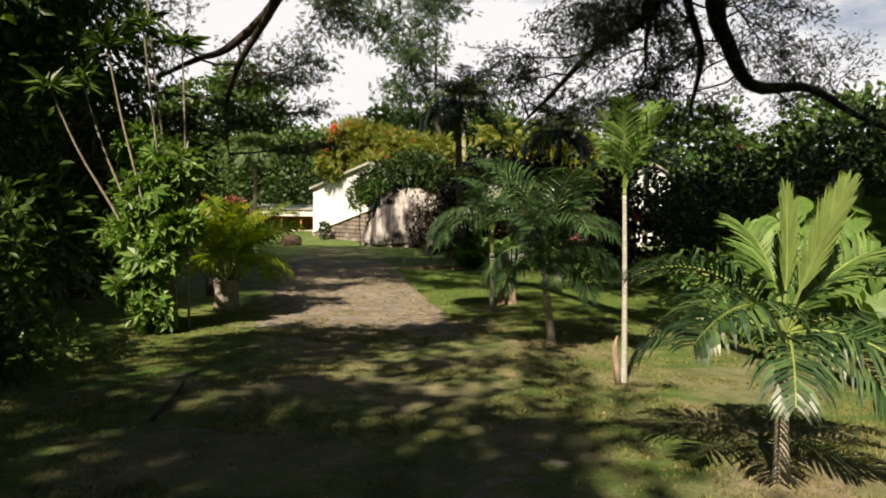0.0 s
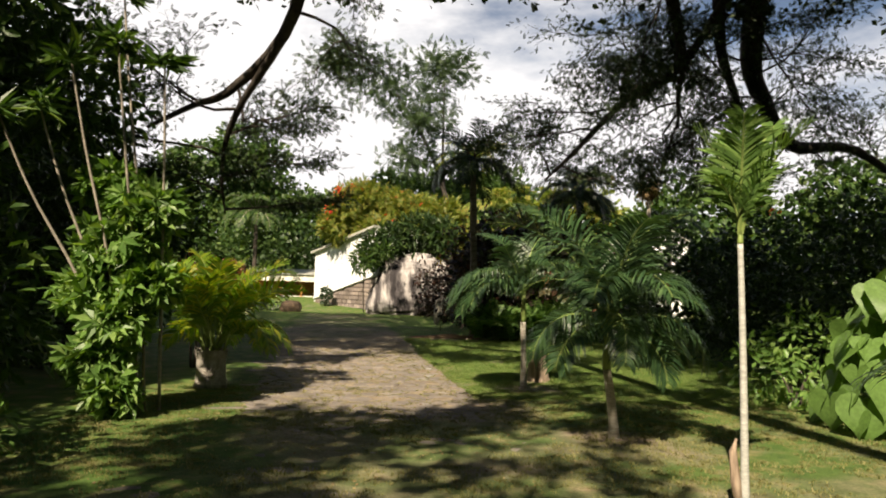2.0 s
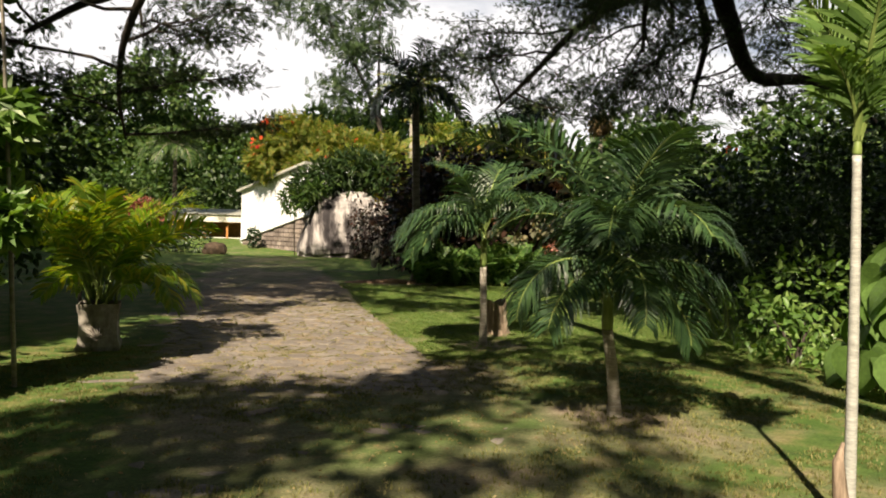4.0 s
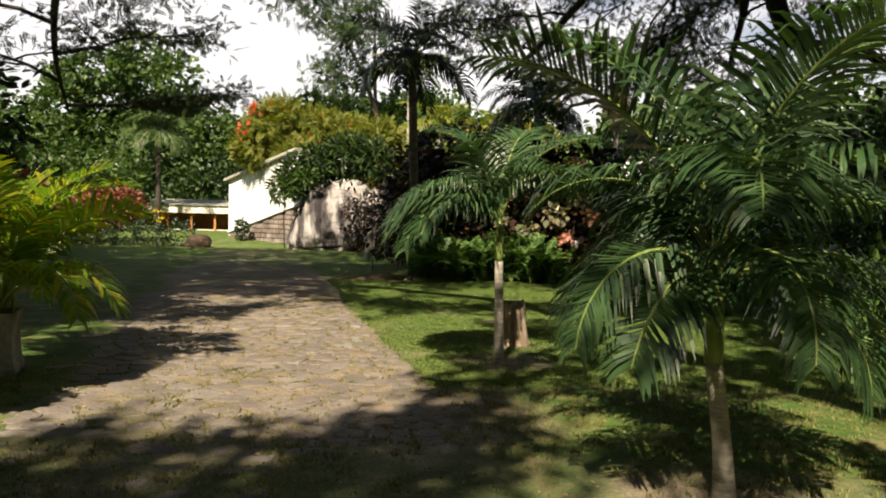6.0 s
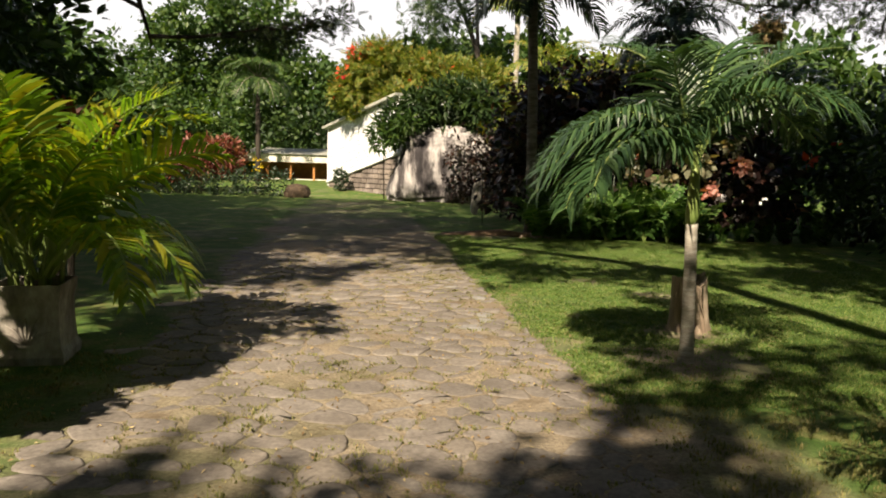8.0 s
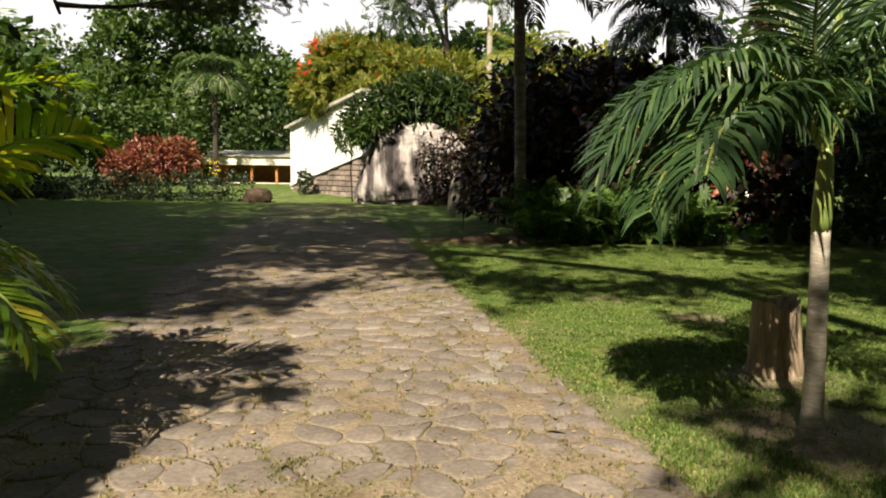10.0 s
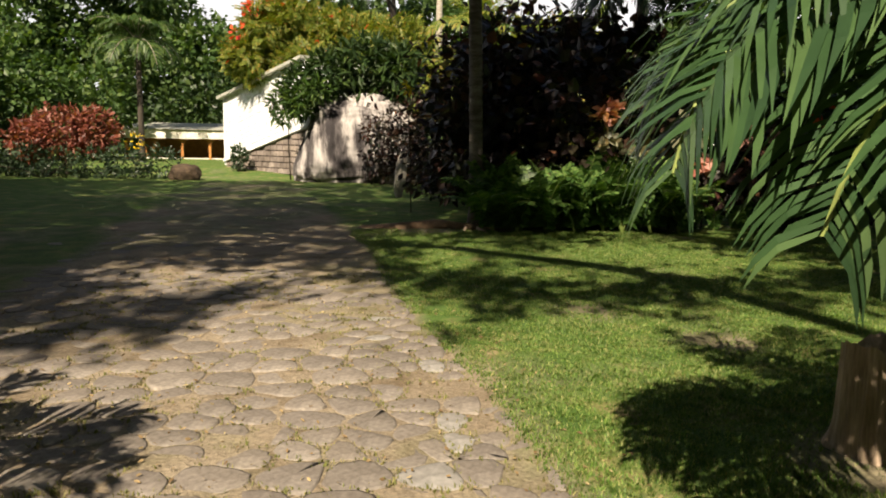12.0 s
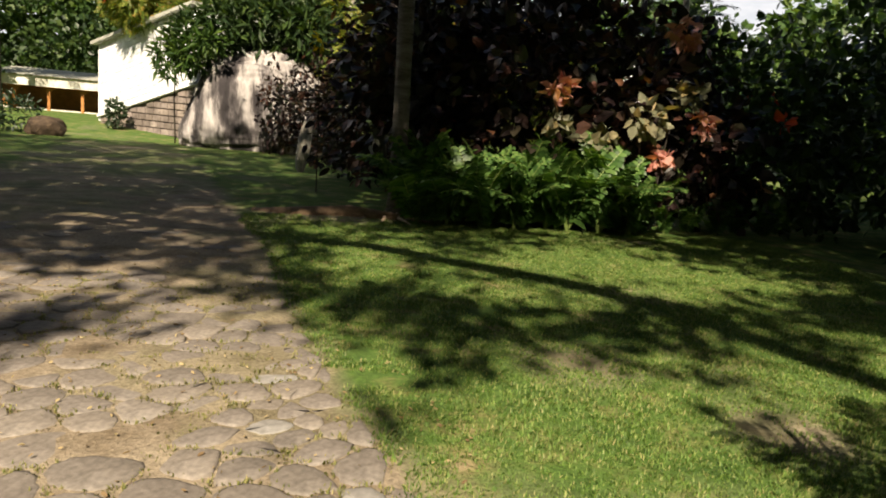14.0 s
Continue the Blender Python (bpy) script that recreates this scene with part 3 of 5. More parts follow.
arcade = tagged(empty("arcade_building", (-11.6, 50.2, 0.05)), "low cream arcade with arched openings and ochre interior", "building")
g = Geo()
AW, AH, posts = 5.6, 1.55, 5
piece("back_wall", Geo().box(-AW / 2, 2.6, -0.3, AW / 2, 2.75, 1.7).mesh("back_wall", M_OCHRE), arcade, None, "shaded ochre plaster back wall")
piece("floor_slab", Geo().box(-AW / 2, -0.15, -0.5, AW / 2, 2.75, 0.03).mesh("floor_slab", M_CREAM), arcade)
piece("rail", Geo().box(-AW / 2, -0.06, 0.10, AW / 2, 0.0, 0.16).mesh("rail", M_CREAM), arcade)
bay = AW / (posts - 1)
for i in range(posts):
    px = -AW / 2 + i * bay
    piece("post", Geo().box(px - 0.06, -0.08, 0.03, px + 0.06, 0.06, 1.0).mesh("post", M_OCHRE), arcade)
for i in range(posts - 1):
    x0, x1 = -AW / 2 + i * bay, -AW / 2 + (i + 1) * bay
    arc = [(x1, 1.35), (x0, 1.35), (x0, 0.88)]
    for k in range(9):
        th = math.pi * (1 - k / 8)
        arc.append(((x0 + x1) / 2 + (bay / 2 - 0.09) * math.cos(th), 0.90 + 0.27 * math.sin(th)))
    arc.append((x1, 0.88))
    piece("arch", prism(arc, -0.05, 0.05).mesh("arch", M_OCHRE), arcade)
piece("fascia", Geo().box(-AW / 2 - 0.2, -0.3, 1.14, AW / 2 + 0.1, -0.2, 1.58).mesh("fascia", M_CREAM), arcade, None, "deep cream painted fascia board")
rv, rf = [], []
for k in range(57):
    x, dz = -AW / 2 - 0.3 + k * (AW + 0.5) / 56, 0.035 * (k % 2)
    rv += [(x, -0.42, 1.58 + dz), (x, -0.42, 1.60 + dz), (x, 3.0, 2.0 + dz), (x, 3.0, 1.98 + dz)]
for k in range(56):
    rf += [(k * 4 + j, (k + 1) * 4 + j, (k + 1) * 4 + (j + 1) % 4, k * 4 + (j + 1) % 4) for j in range(4)]
g = Geo().add(rv, rf)
piece("roof", g.mesh("arcade_roof", M_ROOF), arcade, None, "corrugated pale green roof")

far_house = tagged(empty("garden_house", (12.6, 42.5, 0.0), -8), "small white gabled house glimpsed over dark shrubs", "house")
piece("wall", prism([(-1.0, -0.6), (1.0, -0.6), (1.0, 4.1), (0.0, 4.7), (-1.0, 4.1)], 0.0, 4.0).mesh("gable_wall", M_WHITE), far_house)
for sd in (-1, 1):
    piece("roof", prism([(0.0, 4.82), (sd * 1.3, 4.0), (sd * 1.3, 3.9), (0.0, 4.72)], -0.25, 4.2).mesh("roof_slope", M_ROOF), far_house)

# ---- the great boulder wall ----
g = Geo()
bm = bmesh.new()
bmesh.ops.create_icosphere(bm, subdivisions=6, radius=1.0)
for v in bm.verts:
    p = v.co.copy()
    q = Vector((math.copysign(abs(p.x) ** 0.55, p.x), math.copysign(abs(p.y) ** 0.6, p.y), math.copysign(abs(p.z) ** 0.42, p.z)))
    n1 = noise.fractal(p * 1.6 + Vector((3, 1, 7)), 1.0, 2.0, 5)
    n2 = noise.fractal(Vector((p.x * 7, p.y * 7, p.z * 1.4)), 1.0, 2.0, 4)
    taper = 1.0 - 0.16 * (q.z + 1) / 2
    lean_in = 1.05 * (q.z + 1) / 2 * max(0.0, -q.x)
    v.co = Vector((q.x * 2.8 * taper + lean_in, q.y * 1.7 * taper, q.z * 1.75)) + p * (0.20 * n1 + 0.10 * n2)
me = bpy.data.meshes.new("boulder")
bm.to_mesh(me)
bm.free()
me.materials.append(M_ROCK)
me.polygons.foreach_set("use_smooth", np.ones(len(me.polygons), dtype=bool))
tagged(piece("boulder", me, None, pose(-2.2, 40.6, 1.05, 0, -3, -14)), "large grey boulder wall with pale vertical streaks", "boulder")

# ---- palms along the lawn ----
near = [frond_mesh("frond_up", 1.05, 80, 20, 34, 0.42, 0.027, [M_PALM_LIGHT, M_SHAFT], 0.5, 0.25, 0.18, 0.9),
        frond_mesh("frond_mid", 1.15, 58, -35, 34, 0.44, 0.027, [M_PALM, M_SHAFT], 0.45, 0.5),
        frond_mesh("frond_low", 1.1, 25, -70, 34, 0.44, 0.027, [M_PALM, M_SHAFT], 0.3, 0.7)]
big = [frond_mesh("frond_up_big", 1.75, 88, 5, 52, 0.60, 0.027, [M_PALM, M_SHAFT], 0.4, 0.4, 0.14, 0.7),
       frond_mesh("frond_mid_big", 1.7, 74, -55, 58, 0.58, 0.025, [M_PALM, M_SHAFT], 0.25, 0.7, 0.14, 0.7),
       frond_mesh("frond_low_big", 1.6, 45, -85, 62, 0.54, 0.023, [M_PALM, M_SHAFT], 0.15, 0.9, 0.12, 0.7),
       frond_mesh("frond_hanging", 1.15, 20, -86, 46, 0.46, 0.024, [M_PALM, M_SHAFT], 0.1, 0.5, 0.12, 0.7)]
near.append(frond_mesh("frond_spear", 1.12, 89, 80, 40, 0.36, 0.02, [M_SPEAR, M_SPEAR], 0.1, 0.02, 0.3, 3.2))
slim = [frond_mesh("frond_slim", 0.95, 84, 45, 34, 0.32, 0.028, [M_PALM_LIGHT, M_SHAFT], 0.3, 0.25, 0.14, 0.85),
        frond_mesh("frond_slim_open", 0.9, 72, 10, 34, 0.30, 0.026, [M_PALM_LIGHT, M_SHAFT], 0.4, 0.35, 0.14, 1.0)]
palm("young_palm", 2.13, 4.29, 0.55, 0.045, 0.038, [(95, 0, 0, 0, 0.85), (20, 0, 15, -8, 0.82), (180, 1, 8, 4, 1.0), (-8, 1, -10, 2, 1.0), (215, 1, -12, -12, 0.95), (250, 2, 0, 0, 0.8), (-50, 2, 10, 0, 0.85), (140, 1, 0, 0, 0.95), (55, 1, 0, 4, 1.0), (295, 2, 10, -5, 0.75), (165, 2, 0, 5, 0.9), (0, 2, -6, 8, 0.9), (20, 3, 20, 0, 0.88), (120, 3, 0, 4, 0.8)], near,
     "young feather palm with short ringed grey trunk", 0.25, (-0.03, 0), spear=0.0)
palm("slender_palm", 2.0, 7.59, 1.74, 0.033, 0.022, [(30, 0, 0, 0, 1.1), (160, 0, 5, 3, 1.0), (250, 0, 0, -2, 1.05), (330, 0, 0, -6, 1.05), (80, 0, 0, -10, 1.1), (5, 1, 0, 10, 0.8), (200, 1, 0, 14, 0.62)], slim,
     "slender young palm with tall pale trunk and upright fronds", 0.08, (-0.05, 0.0), M_PALE_TRUNK, spear=0.85)
palm("drooping_palm", 1.61, 10.2, 0.42, 0.055, 0.048, [(i * 137.5 + 8 * math.sin(i * 3), 0 if i < 5 else 1 if i < 12 else 2, 12 * math.sin(i * 5), 6 * math.cos(i * 7), (1.05 if i < 5 else 0.88) + 0.08 * math.sin(i * 2)) for i in range(17)] + [(306, 3, 8, -4, 0.95), (222, 3, -8, 4, 0.95), (345, 3, 0, 6, 1.0)], big,
     "bushy feather palm with dark drooping fronds on the lawn", 0.5, (-0.1, 0), spear=0.7, group="lawn palms")
palm("drooping_palm", 1.04, 14.42, 0.72, 0.056, 0.049, [(186, 2, 8, 6, 1.06), (207, 2, -10, 0, 1.0), (166, 2, 12, 10, 1.0), (196, 1, 0, -8, 0.85), (140, 0, 0, 0, 0.9), (25, 1, -8, 0, 0.95), (-25, 1, 10, 4, 0.9), (60, 0, 0, 0, 0.95), (255, 0, 15, -4, 0.75), (-70, 1, -12, 8, 0.85), (-2, 0, 6, -6, 0.9), (110, 1, 0, 0, 0.9), (176, 2, -14, 14, 1.0), (214, 3, 10, 22, 1.25), (195, 3, -6, 26, 1.3)], big,
     "feather palm with green crownshaft and drooping fronds beside a stump", 0.48, (-0.03, 0), spear=0.8, group="lawn palms")

# ---- stump ----
g = Geo()
sv, sf = [], []
ns, nr = 40, 14
for j in range(nr + 1):
    t = j / nr
    for k in range(ns):
        th = 2 * math.pi * k / ns
        rib = 0.5 + 0.35 * math.sin(th * 7 + 1.5 * math.sin(th * 3)) + 0.15 * math.sin(th * 17 + 1)
        r = 0.21 * (1 + 0.35 * math.exp(-t * 7) * (0.6 + 0.6 * math.sin(th * 3 + 1))) * (1 - 0.14 * t) * (1 - 0.11 * (1 - rib) * min(1, t * 2 + 0.3))
        z = -0.04 + 0.58 * t + (0.05 * (rib - 0.5) + 0.05 * math.sin(th * 2 + 1)) * t ** 4
        sv.append((r * math.cos(th), r * 0.85 * math.sin(th), z))
for j in range(nr):
    for k in range(ns):
        k2 = (k + 1) % ns
        sf.append((j * ns + k, j * ns + k2, (j + 1) * ns + k2, (j + 1) * ns + k))
b = len(sv)
for k in range(ns):
    x, y, z = sv[nr * ns + k]
    sv.append((x * 0.55, y * 0.55, z - 0.09))
sv.append((0, 0, 0.42))
for k in range(ns):
    k2 = (k + 1) % ns
    sf.append((nr * ns + k, nr * ns + k2, b + k2, b + k))
    sf.append((b + k, b + k2, b + ns))
tagged(piece("tree_stump", make_mesh("tree_stump", sv, sf, M_STUMP, None, False), None, pose(*at_ground(1.47, 15.75), 0, -3, 10)), "weathered brown tree stump with split ragged top", "tree stump")

# ---- areca in its pedestal planter ----
PX, PY = -4.27, 13.85
planter = tagged(empty("planter", at_ground(PX, PY), 16), "square cast concrete planter with fern relief, streaked with dirt", "planter")
g = Geo()
prof = [(0.30, -0.05), (0.31, 0.06), (0.28, 0.12), (0.265, 0.34), (0.27, 0.48), (0.29, 0.54), (0.295, 0.62), (0.27, 0.62), (0.26, 0.52)]
pv, pf = [], []
for r, z in prof:
    for sx, sy in ((-1, -1), (-0.94, -1.0), (0.94, -1.0), (1, -1), (1, 1), (-1, 1)):
        pv.append((r * sx * 0.86, r * sy * 0.86, z))
for j in range(len(prof) - 1):
    for k in range(6):
        k2 = (k + 1) % 6
        pf.append((j * 6 + k, j * 6 + k2, (j + 1) * 6 + k2, (j + 1) * 6 + k))
piece("pot", make_mesh("pot", pv, pf, M_CONCRETE), planter)
g = Geo()
for k in range(9):
    g = Geo()
    a = radians(-75 + 150 * k / 8)
    L = 0.15 + 0.07 * math.cos(a)
    g.tube([(0.02 * math.sin(a), -0.234, 0.16), (L * 0.6 * math.sin(a), -0.24, 0.16 + L * 0.7 * math.cos(a)), (L * math.sin(a) * 1.15, -0.23, 0.16 + L * math.cos(a) * 0.95)], [0.008, 0.013, 0.004], 5)
    piece("relief_leaf", g.mesh("relief_leaf", M_CONCRETE, True), planter)
piece("soil", Geo().box(-0.222, -0.222, 0.5, 0.222, 0.222, 0.55).mesh("soil", M_SOIL), planter)
ar = [frond_mesh("areca_up", 1.6, 86, 25, 34, 0.44, 0.036, [M_ARECA, M_SPEAR], 0.5, 0.25, 0.25, 0.8),
      frond_mesh("areca_mid", 1.6, 80, -12, 34, 0.44, 0.036, [M_ARECA, M_SPEAR], 0.4, 0.4, 0.22, 0.8),
      frond_mesh("areca_low", 1.4, 62, -70, 34, 0.40, 0.034, [M_ARECA, M_SPEAR], 0.3, 0.6, 0.2, 0.8)]
areca = tagged(empty("areca_palm", (PX, PY, ground_z(PX, PY) + 0.53)), "yellow green areca palm clump growing in a concrete planter", "palm")
r = random.Random(5)
for i in range(10):
    a, rr = i * 2.4, 0.05 + 0.017 * i
    g = Geo()
    g.tube([(0, 0, -0.05), (0.02 * math.cos(a), 0.02 * math.sin(a), 0.2), (0.09 * math.cos(a), 0.09 * math.sin(a), 0.45)], [0.022, 0.02, 0.013], 7)
    piece("cane", g.mesh("cane", M_SHAFT, True), areca, Matrix.Translation((rr * math.cos(a), rr * math.sin(a), 0)))
for i in range(32):
    k = 0 if i < 10 else 1 if i < 24 else 2
    a = i * 137.5 + r.uniform(-20, 20)
    if k == 2:
        a = -35 + 26 * (i - 24)
    m = pose(0.13 * math.cos(radians(a)), 0.13 * math.sin(radians(a)), 0.12 + r.uniform(0, 0.3) * (k < 2), 0, 0, a) @ pose(0, 0, 0, r.uniform(-30, 30), r.uniform(-8, 10), 0) @ Matrix.Scale(r.uniform(0.9, 1.18), 4)
    piece("frond", ar[k], areca, m)


# ---- planting beside the walk ----
def stem_fan(x, y, n, h, spread, r0=0.03, seed=3):
    r = random.Random(seed)
    z = ground_z(x, y)
    out = []
    for i in range(n):
        a = 6.28 * i / n + r.uniform(-0.4, 0.4)
        s = spread * r.uniform(0.5, 1.0)
        out.append(([(x + 0.06 * math.cos(a), y + 0.06 * math.sin(a), z - 0.1), (x + 0.4 * s * math.cos(a), y + 0.4 * s * math.sin(a), z + 0.45 * h), (x + s * math.cos(a), y + s * math.sin(a), z + h * r.uniform(0.75, 1))], r0, r0 * 0.35))
    return out


leafy("climber_bush", [(-4.58, 11.0, 1.7, 0.5, 0.45, 0.36), (-4.2, 10.9, 1.25, 0.36, 0.35, 0.32), (-4.8, 10.8, 1.15, 0.36, 0.36, 0.32), (-4.5, 10.7, 0.75, 0.4, 0.38, 0.3), (-4.62, 10.7, 0.3, 0.34, 0.34, 0.28), (-4.4, 10.6, -0.08, 0.27, 0.28, 0.25), (-4.25, 11.0, 2.2, 0.42, 0.4, 0.3), (-4.75, 11.1, 2.5, 0.36, 0.34, 0.26)], 1350, "hand", 0.2, M_BUSH,
      "bright green bush of drooping hand-shaped leaves beside the path", "bush", stem_fan(-4.7, 10.9, 5, 2.4, 0.3), shell=0.7, low=-0.45, jitter=0.5)

for i, (tx, ty, tz, bx, by) in enumerate([(-5.55, 9.9, 3.2, -4.5, 10.9), (-5.25, 10.2, 3.35, -4.55, 11.1), (-4.85, 10.1, 3.9, -4.45, 11.0), (-4.4, 10.3, 4.15, -4.3, 11.1), (-4.5, 10.6, 4.9, -4.25, 11.2), (-3.95, 10.6, 4.0, -4.1, 11.3)]):
    z = ground_z(bx, by)
    cane = tagged(empty("dracaena", (bx, by, z)), "tall bare pale cane topped with a leaf tuft", "dracaena", "canes behind the bush")
    g = Geo()
    pth = smooth_path([(0, 0, -0.1), ((tx - bx) * 0.25, (ty - by) * 0.3, (tz - z) * 0.4), ((tx - bx) * 0.75, (ty - by) * 0.7, (tz - z) * 0.75), (tx - bx, ty - by, tz - z)], 14)
    g.tube(pth, np.linspace(0.024, 0.012, 14), 7, 0, True, 0.15)
    piece("cane", g.mesh("cane", M_STEM, True), cane)
    n = 46
    d = rng.normal(0, 1, (n, 3))
    d[:, 2] = np.abs(d[:, 2]) * 0.7 - 0.1
    v, f = scatter("lance", np.repeat(np.array([[tx - bx, ty - by, tz - z]]), n, 0) + rng.normal(0, 0.05, (n, 3)), d, 0.32, 0.25)
    piece("leaf_tuft", make_mesh("leaf_tuft", v, f, M_LEFT), cane)

leafy("shrub", [(-5.3, 7.2, 0.9, 1.0, 1.2, 0.9), (-5.8, 8.2, 1.2, 0.9, 1.0, 0.8), (-4.9, 6.8, 0.2, 0.7, 0.8, 0.6), (-5.6, 6.2, 1.6, 1.0, 1.0, 1.0)], 3200, "oval", 0.16, M_LEFT, "dense mid green shrub at the garden edge", "shrub", stem_fan(-5.5, 7.5, 5, 2, 0.7), low=-0.35)
leafy("shrub", [(-4.75, 8.6, -0.1, 0.35, 0.4, 0.25), (-4.6, 7.6, -0.15, 0.3, 0.4, 0.2), (-5.0, 5.9, 0.0, 0.4, 0.5, 0.3)], 260, "oval", 0.14, M_BUSH, "low bright leafy plant on the bank", "shrub", low=-0.4)
leafy("shade_tree", [(-8.7, 10.5, 3.2, 1.9, 2.6, 2.6), (-9.4, 13.0, 4.4, 2.0, 2.2, 2.0), (-9.0, 6.5, 4.2, 1.7, 2.2, 2.0), (-7.3, 11.5, 1.0, 1.4, 1.8, 1.4), (-10.5, 9, 7.0, 2.4, 3, 1.8), (-8.6, 12.6, 5.8, 2.2, 2.2, 1.5), (-7.2, 14.0, 4.6, 1.3, 1.6, 1.0)], 18500, "oval", 0.22, M_LEFT, "large dense tree in deep shade beside the walk", "tree",
      [([(-9, 10.5, -0.6), (-8.9, 10.6, 1.5), (-8.5, 10.2, 4.0)], 0.28, 0.12), ([(-8.9, 10.6, 1.2), (-9.2, 12, 3.2), (-9.2, 13.3, 5)], 0.16, 0.06)], per=12, clump=0.55, base=(-9, 10.5), low=-0.3)
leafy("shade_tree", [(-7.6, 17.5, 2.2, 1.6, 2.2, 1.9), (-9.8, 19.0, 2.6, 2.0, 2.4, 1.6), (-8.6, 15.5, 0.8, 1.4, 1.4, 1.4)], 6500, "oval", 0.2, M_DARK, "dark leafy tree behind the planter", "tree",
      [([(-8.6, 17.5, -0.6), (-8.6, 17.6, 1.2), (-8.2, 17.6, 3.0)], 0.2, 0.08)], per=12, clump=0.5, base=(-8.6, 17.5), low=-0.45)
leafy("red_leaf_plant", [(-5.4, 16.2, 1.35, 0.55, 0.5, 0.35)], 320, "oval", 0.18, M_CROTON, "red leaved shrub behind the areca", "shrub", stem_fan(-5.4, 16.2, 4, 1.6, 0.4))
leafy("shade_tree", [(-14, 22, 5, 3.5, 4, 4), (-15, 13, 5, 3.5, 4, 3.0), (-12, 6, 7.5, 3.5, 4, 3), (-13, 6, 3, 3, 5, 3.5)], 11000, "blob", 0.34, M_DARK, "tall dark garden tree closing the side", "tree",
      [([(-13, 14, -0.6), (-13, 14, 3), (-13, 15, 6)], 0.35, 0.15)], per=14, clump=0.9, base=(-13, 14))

# added tree, mostly out of view, placed so its shadow covers the far lawn
leafy("shade_tree", [(-15.5, 20, 8.5, 4.6, 6, 3.0), (-17, 26, 8.0, 4.5, 5, 3.2), (-18, 14, 8.0, 4.5, 5, 3.2)], 12000, "blob", 0.36, M_DARK, "wide dark tree added at the side to shade the far lawn", "tree",
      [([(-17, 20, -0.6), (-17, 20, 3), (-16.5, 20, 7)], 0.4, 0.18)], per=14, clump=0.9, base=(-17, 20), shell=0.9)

# broad heart-leaved plant, each leaf a piece
hv, hf = [], []
out = []
for k in range(24):
    t = 2 * math.pi * (k + 0.5) / 24
    ax = 13 * math.cos(t) - 5 * math.cos(2 * t) - 2 * math.cos(3 * t) - math.cos(4 * t)
    out.append(((5 - ax) / 22 * (1 + 0.02 * math.sin(7 * t)), 0.92 * 16 * math.sin(t) ** 3 / 22))
for px, py in out:
    hv.append((px, py, 0.05 * abs(py) * 3 - 0.22 * max(px, 0) ** 2 + 0.02 * math.sin(9 * py)))
for px, py in out:
    hv.append((0.40 + (px - 0.40) * 0.5, py * 0.5, 0.05 * abs(py) - 0.07 * max(px, 0) ** 2 + 0.015 * math.sin(14 * py)))
hv.append((0.40, 0, -0.02))
for k in range(24):
    k2 = (k + 1) % 24
    hf += [(k, k2, 24 + k2, 24 + k), (24 + k, 24 + k2, 48)]
heart = make_mesh("heart_leaf", hv, hf, M_HEART, None, True)
r = random.Random(11)


def heart_plant(x, y, h, wide, n, size, label, seed):
    r = random.Random(seed)
    z = ground_z(x, y)
    root = tagged(empty("heart_leaf_plant", (x, y, z)), label, "plant")
    for i in range(n):
        a = r.uniform(0, 360)
        u = math.sqrt((i + 0.5) / n)
        t = 1 - u
        px, py = wide * u * math.cos(radians(a)), wide * u * math.sin(radians(a))
        pz = h * (0.12 + 0.88 * (1 - u ** 2.2) * r.uniform(0.75, 1) if r.random() < 0.75 else r.uniform(0.05, 0.6))
        leaf = piece("leaf", heart, root, Matrix.Translation((px, py, pz)) @ pose(0, 0, 0, 0, 0, a + r.uniform(-40, 40)) @ pose(0, 0, 0, r.uniform(-25, 25), 28 + 48 * u + r.uniform(-22, 22), 0) @ Matrix.Scale(size * r.uniform(0.65, 1.2), 4))
    g = Geo()
    for i in range(14):
        a = i * 2.4
        u = r.uniform(0.2, 0.9)
        g = Geo()
        g.tube([(0.1 * math.cos(a), 0.1 * math.sin(a), -0.05), (0.5 * u * wide * math.cos(a), 0.5 * u * wide * math.sin(a), 0.6 * h), (u * wide * math.cos(a), u * wide * math.sin(a), h * (1 - 0.5 * u))], [0.02, 0.015, 0.008], 6)
        piece("stalk", g.mesh("stalk", M_SHAFT, True), root)
    return root


heart_plant(5.5, 10.9, 2.3, 1.0, 110, 0.42, "mound of broad green heart-shaped leaves on the lawn", 4)
heart_plant(7.2, 12.6, 2.6, 1.3, 80, 0.5, "tall mound of broad green heart-shaped leaves", 5)
leafy("shrub", [(5.4, 12.6, -0.1, 0.7, 0.6, 0.35), (4.9, 13.6, 0.1, 0.6, 0.7, 0.5), (6.1, 14.4, 0.4, 0.8, 0.8, 0.7)], 900, "oval", 0.15, M_BUSH, "yellow green low shrub beside the lawn", "shrub", stem_fan(5.2, 13.2, 4, 0.7, 0.3), low=-0.43)

